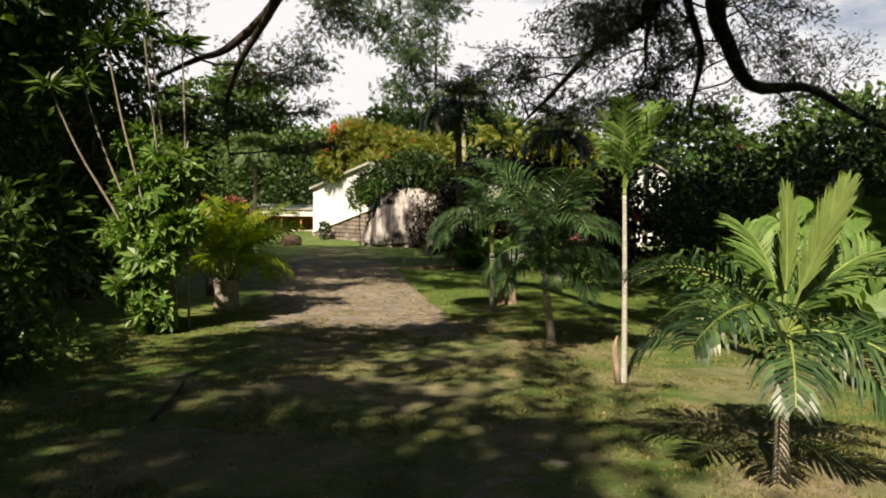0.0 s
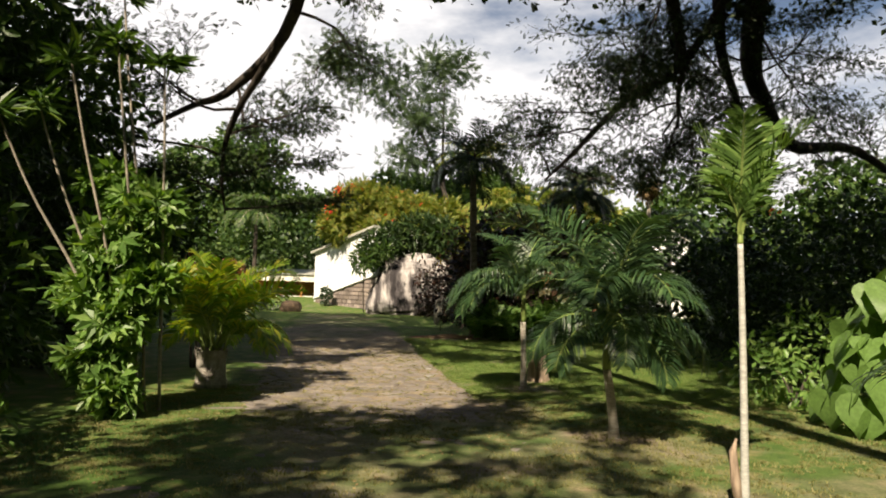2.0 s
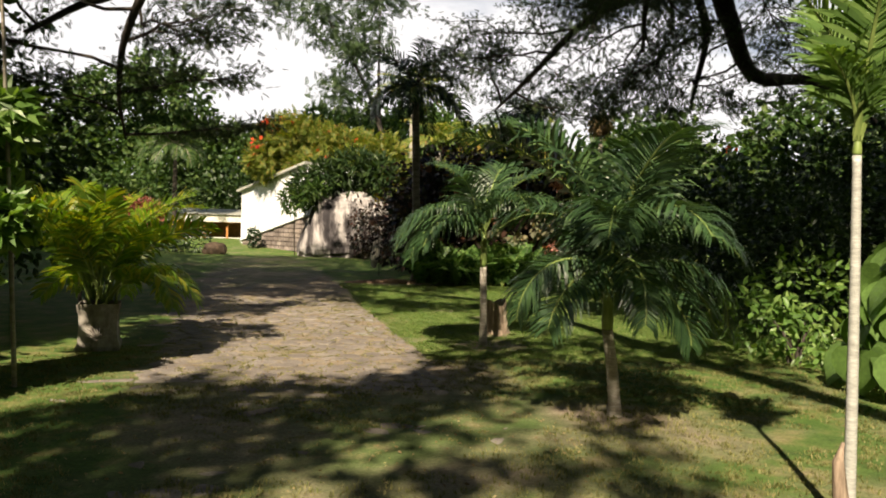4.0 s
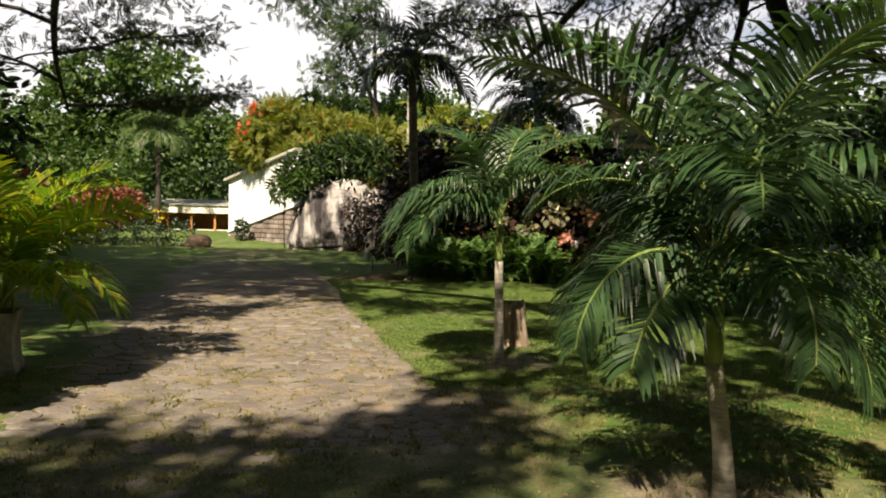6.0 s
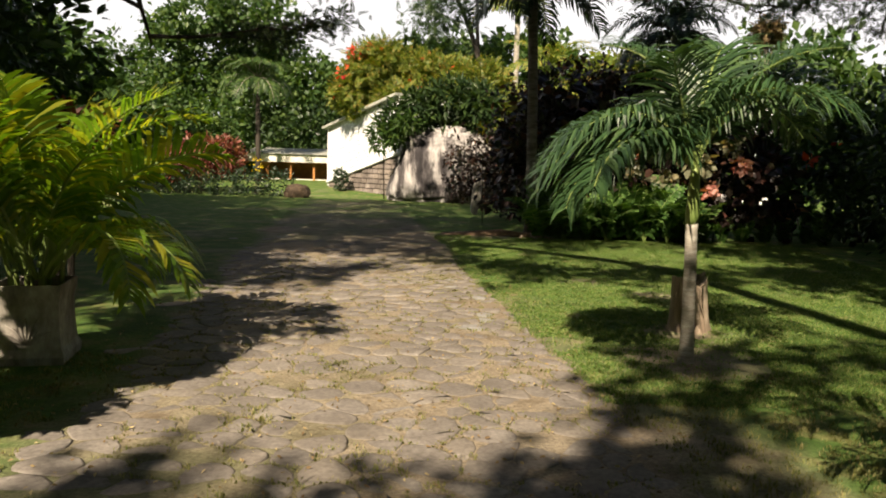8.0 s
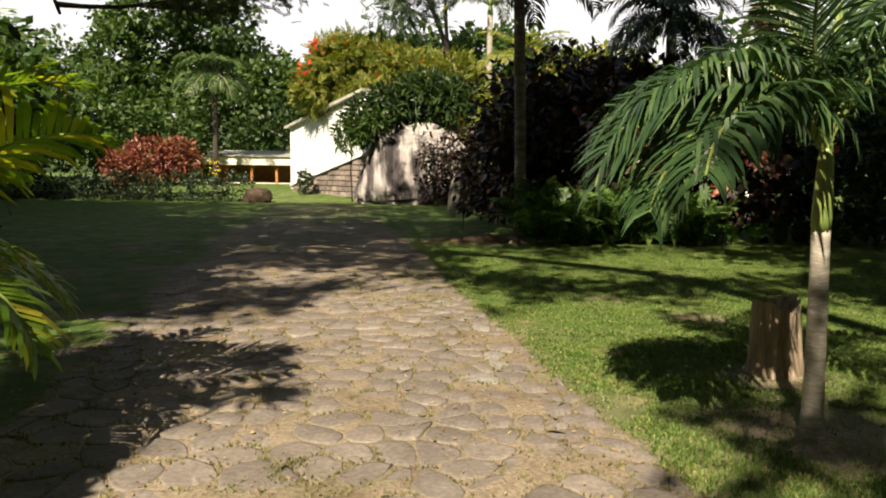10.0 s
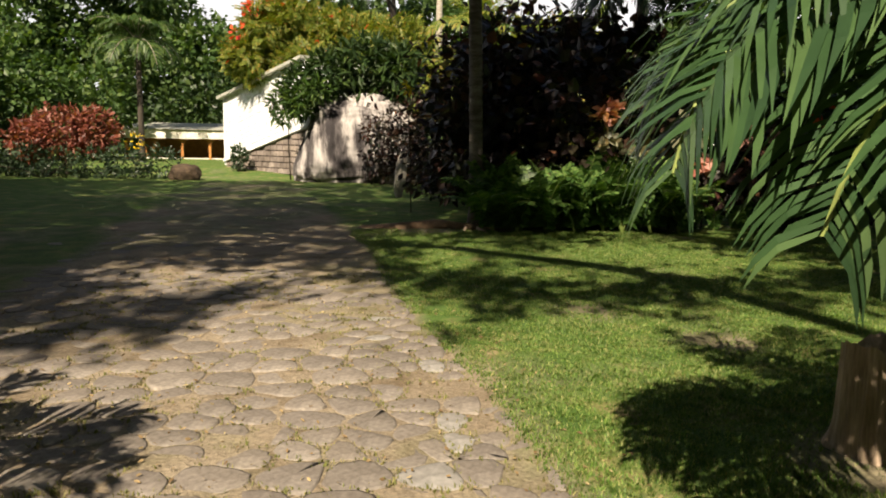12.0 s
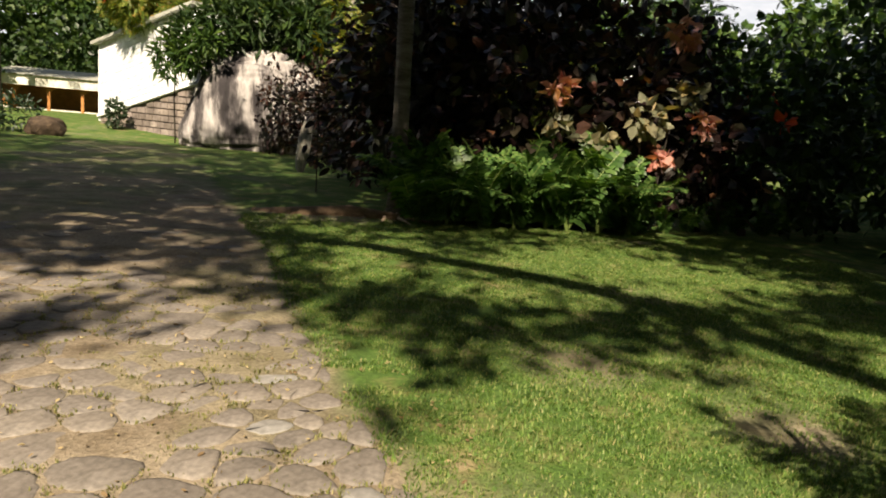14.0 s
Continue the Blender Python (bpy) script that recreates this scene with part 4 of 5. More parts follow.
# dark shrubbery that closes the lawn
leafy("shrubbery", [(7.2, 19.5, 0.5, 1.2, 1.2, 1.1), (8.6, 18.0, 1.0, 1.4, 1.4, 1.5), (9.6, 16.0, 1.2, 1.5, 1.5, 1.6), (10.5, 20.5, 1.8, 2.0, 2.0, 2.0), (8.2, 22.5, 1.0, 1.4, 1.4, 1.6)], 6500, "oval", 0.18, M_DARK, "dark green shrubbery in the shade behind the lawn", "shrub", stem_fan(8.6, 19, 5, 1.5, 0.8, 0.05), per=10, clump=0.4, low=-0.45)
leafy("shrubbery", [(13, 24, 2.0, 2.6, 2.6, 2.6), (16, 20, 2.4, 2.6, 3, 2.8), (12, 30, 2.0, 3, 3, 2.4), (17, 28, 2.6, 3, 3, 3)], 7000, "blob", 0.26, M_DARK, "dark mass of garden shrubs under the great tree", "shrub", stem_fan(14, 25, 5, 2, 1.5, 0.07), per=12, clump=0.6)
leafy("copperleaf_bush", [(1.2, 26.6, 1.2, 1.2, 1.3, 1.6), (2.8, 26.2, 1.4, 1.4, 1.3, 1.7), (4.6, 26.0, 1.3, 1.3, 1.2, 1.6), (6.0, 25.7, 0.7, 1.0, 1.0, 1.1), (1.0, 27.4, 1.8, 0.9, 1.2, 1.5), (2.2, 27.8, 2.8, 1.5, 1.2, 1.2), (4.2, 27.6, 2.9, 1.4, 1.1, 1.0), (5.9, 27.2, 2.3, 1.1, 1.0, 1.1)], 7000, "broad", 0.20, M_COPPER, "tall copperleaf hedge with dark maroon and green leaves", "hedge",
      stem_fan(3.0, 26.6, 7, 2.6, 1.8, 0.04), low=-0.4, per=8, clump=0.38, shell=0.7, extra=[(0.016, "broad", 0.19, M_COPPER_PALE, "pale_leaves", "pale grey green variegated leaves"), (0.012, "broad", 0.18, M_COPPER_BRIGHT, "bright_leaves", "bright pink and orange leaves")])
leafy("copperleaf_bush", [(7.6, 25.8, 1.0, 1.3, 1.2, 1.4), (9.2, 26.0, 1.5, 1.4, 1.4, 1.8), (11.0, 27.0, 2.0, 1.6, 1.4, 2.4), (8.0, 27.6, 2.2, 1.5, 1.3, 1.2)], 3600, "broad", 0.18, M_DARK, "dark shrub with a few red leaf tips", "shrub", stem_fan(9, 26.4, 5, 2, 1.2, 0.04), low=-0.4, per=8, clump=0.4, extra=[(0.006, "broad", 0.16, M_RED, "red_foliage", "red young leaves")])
# bunch of pink bracts
leafy("bract_cluster", [(5.25, 24.75, 1.38, 0.2, 0.14, 0.16)], 34, "broad", 0.17, M_COPPER_BRIGHT, "bunch of bright pink copperleaf leaves in the sun", "leaves", stems=(([(5.2, 25.4, 0.2), (5.22, 25.1, 0.9), (5.25, 24.8, 1.35)], 0.015, 0.008),), base=(5.2, 25.4))
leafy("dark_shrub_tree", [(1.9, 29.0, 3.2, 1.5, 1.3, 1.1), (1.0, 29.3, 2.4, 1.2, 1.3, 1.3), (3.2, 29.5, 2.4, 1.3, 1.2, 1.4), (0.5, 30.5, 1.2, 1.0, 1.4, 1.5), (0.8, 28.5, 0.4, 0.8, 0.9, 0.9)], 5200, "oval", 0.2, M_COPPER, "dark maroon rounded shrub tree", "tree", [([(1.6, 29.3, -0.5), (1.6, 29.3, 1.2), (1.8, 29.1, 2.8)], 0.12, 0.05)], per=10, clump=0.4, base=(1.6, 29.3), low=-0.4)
for k, (x, y, z, s, mt, lb) in enumerate([(4.35, 24.7, 1.35, 0.34, M_COPPER_PALE, "pale grey green copperleaf sprig in the sun"), (3.6, 24.9, 0.95, 0.25, M_COPPER_PALE, "pale variegated copperleaf sprig"), (5.0, 24.8, 1.75, 0.25, M_COPPER_PALE, "pale copperleaf sprig high on the hedge"), (2.9, 24.8, 1.15, 0.18, M_COPPER_PALE, "small pale copperleaf sprig"), (4.6, 24.7, 0.75, 0.13, M_COPPER_BRIGHT, "small orange copperleaf sprig"), (4.9, 25.0, 2.7, 0.25, M_COPPER_BRIGHT, "red pink copperleaf sprig at the hedge top"), (6.9, 24.9, 1.5, 0.2, M_RED, "small red leaf sprig on the dark shrub"), (2.9, 24.9, 1.65, 0.2, M_COPPER_BRIGHT, "reddish copperleaf sprig on the hedge")]):
    leafy("copperleaf_sprig", [(x, y, z, s, 0.15, s * 0.8)], int(30 + 260 * s * s) if mt is not M_RED else 8, "broad", 0.16, mt, lb, "leaves", stems=(([(x, y + 0.7, ground_z(x, y) - 0.05), (x, y + 0.5, z * 0.6), (x, y + 0.1, z)], 0.014, 0.007),), base=(x, y + 0.7), group="sunlit sprigs")
leafy("flower", [(-0.62, 27.0, 2.17, 0.1, 0.08, 0.09)], 14, "oval", 0.13, M_YELLOW, "small yellow blossom on a thin stalk", "flower", stems=(([(-0.5, 27.6, -0.4), (-0.55, 27.4, 1.2), (-0.62, 27.05, 2.15)], 0.012, 0.006),), base=(-0.5, 27.6))

# ferns along the foot of the hedge
fern_m = [frond_mesh("fern_a", 0.78, 89, 45, 20, 0.17, 0.04, [M_FERN, M_SHAFT], 0.15, 0.3, 0.12, 0.35, 0.006),
          frond_mesh("fern_b", 0.85, 84, -5, 22, 0.19, 0.042, [M_FERN, M_SHAFT], 0.15, 0.3, 0.12, 0.35, 0.006)]


def fern(x, y, s, seed, label="green fern at the foot of the hedge"):
    r = random.Random(seed)
    root = tagged(empty("fern", at_ground(x, y, 0.02)), label, "fern", "ferns")
    for i in range(13):
        piece("frond", fern_m[i % 2], root, pose(0, 0, 0, 0, 0, i * 137.5 + r.uniform(-20, 20)) @ pose(0, 0, 0, r.uniform(-20, 20), r.uniform(-12, 12), 0) @ Matrix.Scale(s * r.uniform(0.7, 1.15), 4))
    return root


r = random.Random(2)
for i in range(22):
    fern(0.75 + 0.165 * i + r.uniform(-0.1, 0.1), 24.55 + 0.75 * (i % 3) * 0.5 + r.uniform(-0.15, 0.15), r.uniform(1.35, 1.9), i)
for i in range(7):
    fern(4.6 + 0.5 * i, 24.9 + 0.1 * i + r.uniform(-0.2, 0.2), r.uniform(0.6, 0.95), 40 + i, "small dark fern in the hedge shade")

bm = bmesh.new()
bmesh.ops.create_icosphere(bm, subdivisions=3, radius=1.0)
for v in bm.verts:
    k = 1 + 0.22 * noise.noise(v.co * 1.7)
    v.co = Vector((v.co.x * 0.17 * k, v.co.y * 0.15 * k, v.co.z * 0.75 * k))
me = bpy.data.meshes.new("pale_stone")
bm.to_mesh(me)
bm.free()
me.materials.append(M_CONCRETE)
tagged(piece("pale_stone", me, None, pose(-0.62, 32.5, 0.25, 4, 6, 20)), "pale upright stone standing in front of the dark shrubs", "stone")

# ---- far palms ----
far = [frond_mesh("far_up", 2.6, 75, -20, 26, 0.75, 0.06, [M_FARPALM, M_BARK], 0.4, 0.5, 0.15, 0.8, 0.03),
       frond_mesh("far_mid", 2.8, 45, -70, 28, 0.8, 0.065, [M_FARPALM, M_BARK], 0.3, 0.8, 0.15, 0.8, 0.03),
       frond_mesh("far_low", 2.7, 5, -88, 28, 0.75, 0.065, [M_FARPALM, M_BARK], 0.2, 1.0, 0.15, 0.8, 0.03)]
palm("tall_palm", 0.6, 25.2, 5.0, 0.13, 0.11, ring_of_fronds(22, (0, 1, 2, 2), 3, sizes=(0.65, 0.85)), far, "tall dark palm, its grey trunk darkened for shade, rising from the hedge", 0.5, (-0.15, 0), M_SHADE_TONED_TRUNK, rings=False)
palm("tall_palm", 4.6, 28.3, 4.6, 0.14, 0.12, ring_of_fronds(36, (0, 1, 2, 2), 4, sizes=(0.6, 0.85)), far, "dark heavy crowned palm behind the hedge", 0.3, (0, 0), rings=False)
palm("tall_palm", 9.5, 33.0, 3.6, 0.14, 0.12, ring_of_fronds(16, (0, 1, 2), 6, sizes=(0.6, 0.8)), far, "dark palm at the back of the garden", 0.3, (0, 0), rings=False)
pale = [frond_mesh("pale_up", 2.4, 70, -15, 24, 0.6, 0.07, [M_POINC, M_SPEAR], 0.4, 0.5, 0.15, 0.8, 0.03), frond_mesh("pale_mid", 2.5, 45, -60, 24, 0.6, 0.07, [M_POINC, M_SPEAR], 0.3, 0.7, 0.15, 0.8, 0.03)]
palm("bright_palm", 1.2, 44.0, 8.2, 0.16, 0.13, ring_of_fronds(14, (0, 1), 8), pale, "sunlit yellow green palm behind the boulder", 0.4, (0, 0), rings=False)
palm("bright_palm", 2.5, 41.0, 5.2, 0.16, 0.13, ring_of_fronds(14, (0, 1), 9), pale, "sunlit yellow green palm above the hedge", 0.4, (0, 0), rings=False)
palm("bright_palm", 6.5, 42.0, 3.8, 0.16, 0.13, ring_of_fronds(12, (0, 1), 10), pale, "yellow green palm beyond the hedge", 0.4, (0, 0), rings=False)
palm("queen_palm", -12.9, 48.0, 5.2, 0.15, 0.12, ring_of_fronds(34, (0, 0, 1), 12, sizes=(0.75, 1.1)), [frond_mesh("queen_up", 2.5, 75, -40, 26, 0.7, 0.06, [M_TREE, M_STEM], 0.3, 0.9, 0.15, 0.7, 0.03), frond_mesh("queen_mid", 2.6, 25, -88, 26, 0.7, 0.06, [M_TREE, M_STEM], 0.2, 1.2, 0.15, 0.7, 0.03)],
     "feathery grey green palm beside the arcade", 0.5, (0, 0), M_BARK, rings=False)
# dry tufted palm top against the sky
tuft = tagged(empty("dry_palm", at_ground(7.7, 30.0)), "dead palm with a pale dry tuft on a bare trunk", "palm")
g = Geo()
g.tube([(0, 0, -0.1), (0.05, 0, 2.5), (0, 0, 5.6)], [0.11, 0.09, 0.07], 10, 0, True, 0.1)
piece("trunk", g.mesh("trunk", M_STEM, True), tuft)
n = 900
d = rng.normal(0, 1, (n, 3))
v, f = scatter("lance", np.repeat(np.array([[0, 0, 5.75]]), n, 0) + rng.normal(0, 0.17, (n, 3)), d, 0.26, 0.4)
piece("dry_tuft", make_mesh("dry_tuft", v, f, M_DRY), tuft, None, "pale straw coloured dead leaves")

# ---- around the house ----
leafy("flowering_tree", [(-5.6, 44.6, 5.9, 1.7, 1.6, 1.3), (-3.6, 44.8, 5.6, 1.8, 1.6, 1.2), (-6.9, 44.2, 4.6, 1.0, 1.2, 0.9), (-2.0, 44.6, 5.3, 1.3, 1.3, 1.2), (-4.6, 43.6, 4.4, 1.2, 1.0, 0.8)], 6000, "sprig", 0.5, M_POINC, "yellow green flowering tree with scattered red blossoms over the house", "tree",
      [([(-3.4, 44.5, 0.0), (-3.6, 44.6, 2.4), (-4.6, 44.4, 5.0)], 0.16, 0.06), ([(-3.5, 44.5, 2.0), (-2.9, 44.6, 4.0), (-2.2, 44.6, 5.2)], 0.1, 0.04), ([(-3.9, 44.5, 3.2), (-5.3, 44.2, 4.4), (-6.7, 44.1, 4.8)], 0.08, 0.03)], shell=0.6, stem_mat=M_STEM, base=(-3.4, 44.5),
      extra=[(0.008, "blob", 0.36, M_RED, "blossom", "clusters of red blossom")])
leafy("blossom_spray", [(-6.6, 43.9, 6.7, 0.6, 0.5, 0.35), (-7.2, 43.7, 5.6, 0.4, 0.4, 0.25)], 60, "blob", 0.28, M_RED, "sprays of red blossom on the flowering tree", "blossom", stems=(([(-5.0, 44.4, 5.0), (-6.0, 44.1, 6.0), (-6.7, 43.9, 6.7)], 0.04, 0.02),), base=(-5.0, 44.4))
leafy("boulder_shrub", [(-3.3, 40.0, 3.6, 0.9, 0.9, 0.8), (-1.9, 40.3, 3.9, 1.2, 1.1, 1.1), (-0.6, 40.0, 3.6, 1.1, 1.0, 1.1), (-4.2, 40.0, 3.0, 0.7, 0.7, 0.8)], 3200, "lance", 0.5, M_DARK, "dark strap-leaved shrub growing over the boulder", "shrub", stem_fan(-2.2, 40.4, 5, 3.8, 0.9, 0.04), jitter=0.9, base=(-2.2, 40.4))
leafy("boulder_creeper", [(-4.3, 39.3, 2.6, 0.45, 0.4, 0.6), (-4.9, 39.7, 2.5, 0.5, 0.4, 0.8), (-3.6, 38.9, 3.0, 0.5, 0.3, 0.3)], 700, "lance", 0.36, M_LEFT, "green creeper hanging over the boulder edge", "creeper", jitter=0.9, stems=(([(-4.8, 40.6, -0.4), (-4.8, 40.2, 1.5), (-4.5, 39.7, 2.8)], 0.03, 0.015),), base=(-4.8, 40.6))
# near-black leaves, widened over the boulder's right half to make it darker
leafy("dark_creeper", [(-0.2, 38.5, 1.2, 1.0, 0.5, 1.7), (-1.3, 38.35, 1.0, 0.7, 0.35, 1.6), (0.8, 37.0, 0.9, 1.1, 0.8, 1.6), (1.8, 35, 0.8, 1.5, 1.2, 1.6), (0.2, 34, 0.2, 0.9, 0.9, 0.8)], 4200, "oval", 0.2, M_COPPER, "dark creeper laid over the boulder foot to darken it", "creeper", stem_fan(0.3, 38.2, 4, 1.6, 0.5), low=-0.4, base=(0.3, 38.2))
leafy("shrub", [(-7.4, 43.7, 0.35, 0.35, 0.3, 0.6)], 420, "oval", 0.16, M_HEDGE, "small dark shrub against the footing wall", "shrub", stem_fan(-7.4, 43.7, 4, 0.9, 0.15, 0.02), low=-0.3)
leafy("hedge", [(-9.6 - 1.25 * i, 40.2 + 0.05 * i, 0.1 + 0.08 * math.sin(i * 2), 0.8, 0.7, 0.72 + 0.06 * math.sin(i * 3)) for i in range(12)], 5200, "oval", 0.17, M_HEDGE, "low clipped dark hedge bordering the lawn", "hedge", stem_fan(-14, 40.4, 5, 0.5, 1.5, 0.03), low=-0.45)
bm = bmesh.new()
bmesh.ops.create_icosphere(bm, subdivisions=3, radius=1.0)
for v in bm.verts:
    k = 1 + 0.25 * noise.noise(v.co * 1.9 + Vector((4, 2, 1)))
    v.co = Vector((v.co.x * 0.62 * k, v.co.y * 0.45 * k, v.co.z * 0.42 * k))
me = bpy.data.meshes.new("dark_rock")
bm.to_mesh(me)
bm.free()
me.materials.append(M_SOIL)
tagged(piece("dark_rock", me, None, pose(-8.6, 39.8, -0.2, 0, 0, 15)), "low dark rock at the end of the clipped hedge", "rock")
leafy("croton_bush", [(-13.8, 41.4, 1.3, 1.3, 0.9, 0.95), (-12.5, 41.5, 1.4, 0.9, 0.8, 0.9), (-15.0, 41.5, 1.0, 0.8, 0.8, 0.8)], 2600, "oval", 0.24, M_CROTON, "rounded bush with red brown leaves above the hedge", "bush", stem_fan(-13.6, 41.5, 6, 1.6, 0.8, 0.03), low=-0.3)
leafy("yellow_flower_bush", [(-11.0, 41.6, 1.0, 0.3, 0.3, 0.3)], 26, "oval", 0.16, M_YELLOW, "small yellow flowering bush near the arcade", "bush", stem_fan(-11.0, 41.6, 3, 1.1, 0.2, 0.02))
leafy("round_tree", [(-18 + 6.2 * math.sin(i * 2.4) * math.sqrt((i + 0.5) / 22), 58.5 + 1.6 * math.cos(i * 4.1), 6.6 + 5.6 * math.cos(i * 2.4) * math.sqrt((i + 0.5) / 22), 1.9 + 0.5 * math.sin(i * 3), 1.7, 1.5 + 0.4 * math.cos(i * 5)) for i in range(22)] + [(-26, 60, 6.0, 3.5, 3, 3.5)], 30000, "blob", 0.38, M_TREE, "large round dark green tree beyond the arcade", "tree", [([(-19, 60, 0), (-19, 60, 4), (-18.5, 60, 8)], 0.5, 0.2)], per=16, clump=0.6, base=(-19, 60), shell=0.3)
# the last seven are unseen, added behind and beside the walker to block sky light
for i, (x, y, z, s) in enumerate([(-11, 72, 6.5, 4.5), (-4, 66, 8.5, 4.2), (3, 62, 8.0, 4.2), (10, 58, 6.0, 4.2), (18, 52, 6.0, 4.6), (26, 44, 6.0, 5.0), (31, 32, 6.0, 5.0), (-30, 50, 7, 5.5), (-32, 36, 7, 5.5), (-22, 40, 4.5, 3.6), (-20, 30, 5, 4), (28, 18, 6, 5), (-10, -19, 7, 7), (2, -22, 7, 7), (14, -18, 7, 7), (21, -6, 7, 7), (23, 8, 7, 7), (-20, -9, 7, 7), (-22, 4, 7, 7)]):
    leafy("background_tree", [(x, y, z, s, s * 0.8, s * 0.75), (x - 0.7 * s, y + 1, z - 0.35 * s, s * 0.6, s * 0.6, s * 0.55), (x + 0.7 * s, y, z - 0.3 * s, s * 0.65, s * 0.6, s * 0.6), (x, y - 1, z - 0.75 * s, s * 0.9, s * 0.6, s * 0.6)], 9000, "blob", 0.55, M_TREE if i % 3 else M_POINC if i in (3,) else M_TREE, "leafy green tree at the edge of the garden", "tree", [([(x, y, 0), (x + 0.3, y, z * 0.5), (x, y, z)], 0.35, 0.12)], per=12, clump=0.9, group="background trees")
leafy("feathery_tree", [(-5.0, 56, 16.5, 3.6, 3, 2.4), (-8.6, 56, 18.5, 2.6, 3, 1.8), (-2.2, 56, 14.0, 2.4, 3, 2.2), (-1.0, 56, 18.0, 3.2, 3, 2.4), (-3.4, 56, 11.0, 2.2, 2.6, 1.8)], 4200, "sprig", 0.48, M_DARK, "tall airy tree with feathery dark leaves against the sky", "tree",
      [([(0.5, 57, 0.0), (0.3, 57, 5), (-1.5, 56.5, 11), (-4.5, 56, 16.0)], 0.3, 0.06), ([(-0.6, 57, 8), (-0.8, 56.5, 12), (-0.8, 56, 17)], 0.16, 0.05)], per=12, clump=1.0, shell=0.95, base=(0.5, 57))
leafy("mid_shrub", [(1.8, 39.5, 3.0, 1.6, 1.2, 1.5), (4.5, 38.5, 2.2, 1.8, 1.2, 1.8), (7.5, 37, 1.8, 1.8, 1.4, 1.8), (-0.5, 42.5, 4.8, 1.4, 1.0, 1.4)], 4200, "sprig", 0.5, M_POINC, "sunlit yellow green shrubs behind the hedge", "shrub", stem_fan(3, 39, 5, 2.5, 1.5, 0.05))
leafy("mid_tree", [(-18.5, 47, 3.0, 2.6, 2, 2.6), (-22, 46, 3.4, 2.8, 2, 2.8), (-15.5, 49, 2.6, 2.0, 1.6, 2.2)], 7000, "blob", 0.3, M_TREE, "bright green leafy trees behind the red bush", "tree", stem_fan(-18, 47.5, 5, 3, 1.5, 0.06), per=12, clump=0.6)
leafy("mid_tree", [(-8.5, 57, 3.0, 2.6, 2, 2.6), (-12, 56, 2.6, 2.4, 2, 2.4)], 4500, "blob", 0.34, M_DARK, "dark tree behind the arcade roof", "tree", stem_fan(-10, 57, 4, 3, 1.5, 0.06), per=12, clump=0.7)
leafy("mid_shrub", [(9, 36, 1.6, 2, 1.4, 1.8), (13, 36, 1.7, 2.6, 1.6, 2.0), (17, 36, 2.2, 2.6, 1.8, 2.4), (22, 33, 2.2, 2.6, 2, 2.6)], 4000, "blob", 0.35, M_TREE, "green shrubs along the far side of the lawn", "shrub", stem_fan(14, 36, 5, 2, 1.5, 0.05), per=10, clump=0.6)


# ---- the great rain tree: trunk behind the walk, boughs arching overhead and drooping ahead ----
TX, TY = 5.5, -9.0
tree = tagged(empty("rain_tree", at_ground(TX, TY)), "huge spreading rain tree with dark drooping boughs and feathery leaves", "tree")
tz = ground_z(TX, TY)
off = np.array([TX, TY, tz])
g = Geo()
g.tube(smooth_path([(TX, TY, tz - 0.3), (TX, TY, tz + 1.5), (TX + 0.2, TY, tz + 3.6)], 10) - off, np.linspace(1.1, 0.8, 10), 18, 0, True, 0.1)
piece("trunk", g.mesh("trunk", M_BARK, True), tree)
boughs = [
    ([(5.3, -8.6, 3.0), (1.2, -2, 9.0), (-1.2, 8, 10.4), (-2.7, 13.5, 8.2), (-3.7, 16, 6.5), (-5.5, 18, 5.65), (-6.6, 18.8, 5.5), (-8.2, 20, 5.2)], 0.22, 0.05),
    ([(5.6, -8.6, 3.0), (6.2, 0, 10.0), (6.6, 10, 12.0), (7.2, 18, 10.4), (8.3, 22, 8.2), (9.2, 23.2, 7.2), (10.4, 24, 6.0), (12.6, 24.6, 6.1), (14.6, 25.2, 5.3), (17, 26, 4.6)], 0.5, 0.06),
    ([(5.4, -8.6, 3.0), (4.5, -1, 10.0), (4.2, 9, 12.0), (5.6, 17, 10.5), (7.2, 21.5, 8.4), (7.9, 22, 6.6), (7.7, 22.3, 4.8)], 0.35, 0.05),
    ([(4.5, -1, 10.0), (3.4, 10, 12.0), (4.6, 18, 9.6), (5.9, 21, 7.6), (4.7, 22.2, 6.8), (3.4, 23.0, 5.4), (2.6, 23.5, 4.6)], 0.25, 0.03),
    ([(6.0, -8.8, 3.0), (10, -3, 9.0), (14, 6, 10.5), (16, 14, 9.6), (18, 20, 7.6)], 0.4, 0.06),
    ([(5.0, -8.8, 3.0), (0, -7, 8.5), (-9, -2, 9.5), (-13, 5, 9.0), (-15, 12, 7.5)], 0.4, 0.06),
    ([(5.0, -9.2, 3.0), (0, -12, 8.5), (-7, -14, 9.5)], 0.4, 0.08),
    ([(6.0, -9.2, 3.0), (11, -12, 9), (16, -12, 10)], 0.4, 0.08),
    ([(-3.9, 16.3, 6.3), (-5.4, 18.1, 5.0), (-5.9, 19, 3.9), (-6.1, 20, 3.0)], 0.10, 0.02),
    ([(7.3, 18.2, 10.3), (6.5, 20.5, 8.4), (6.1, 21.5, 7.3), (6.2, 22, 6.0)], 0.16, 0.04),
]
tips, tipdir = [], []
r = random.Random(21)


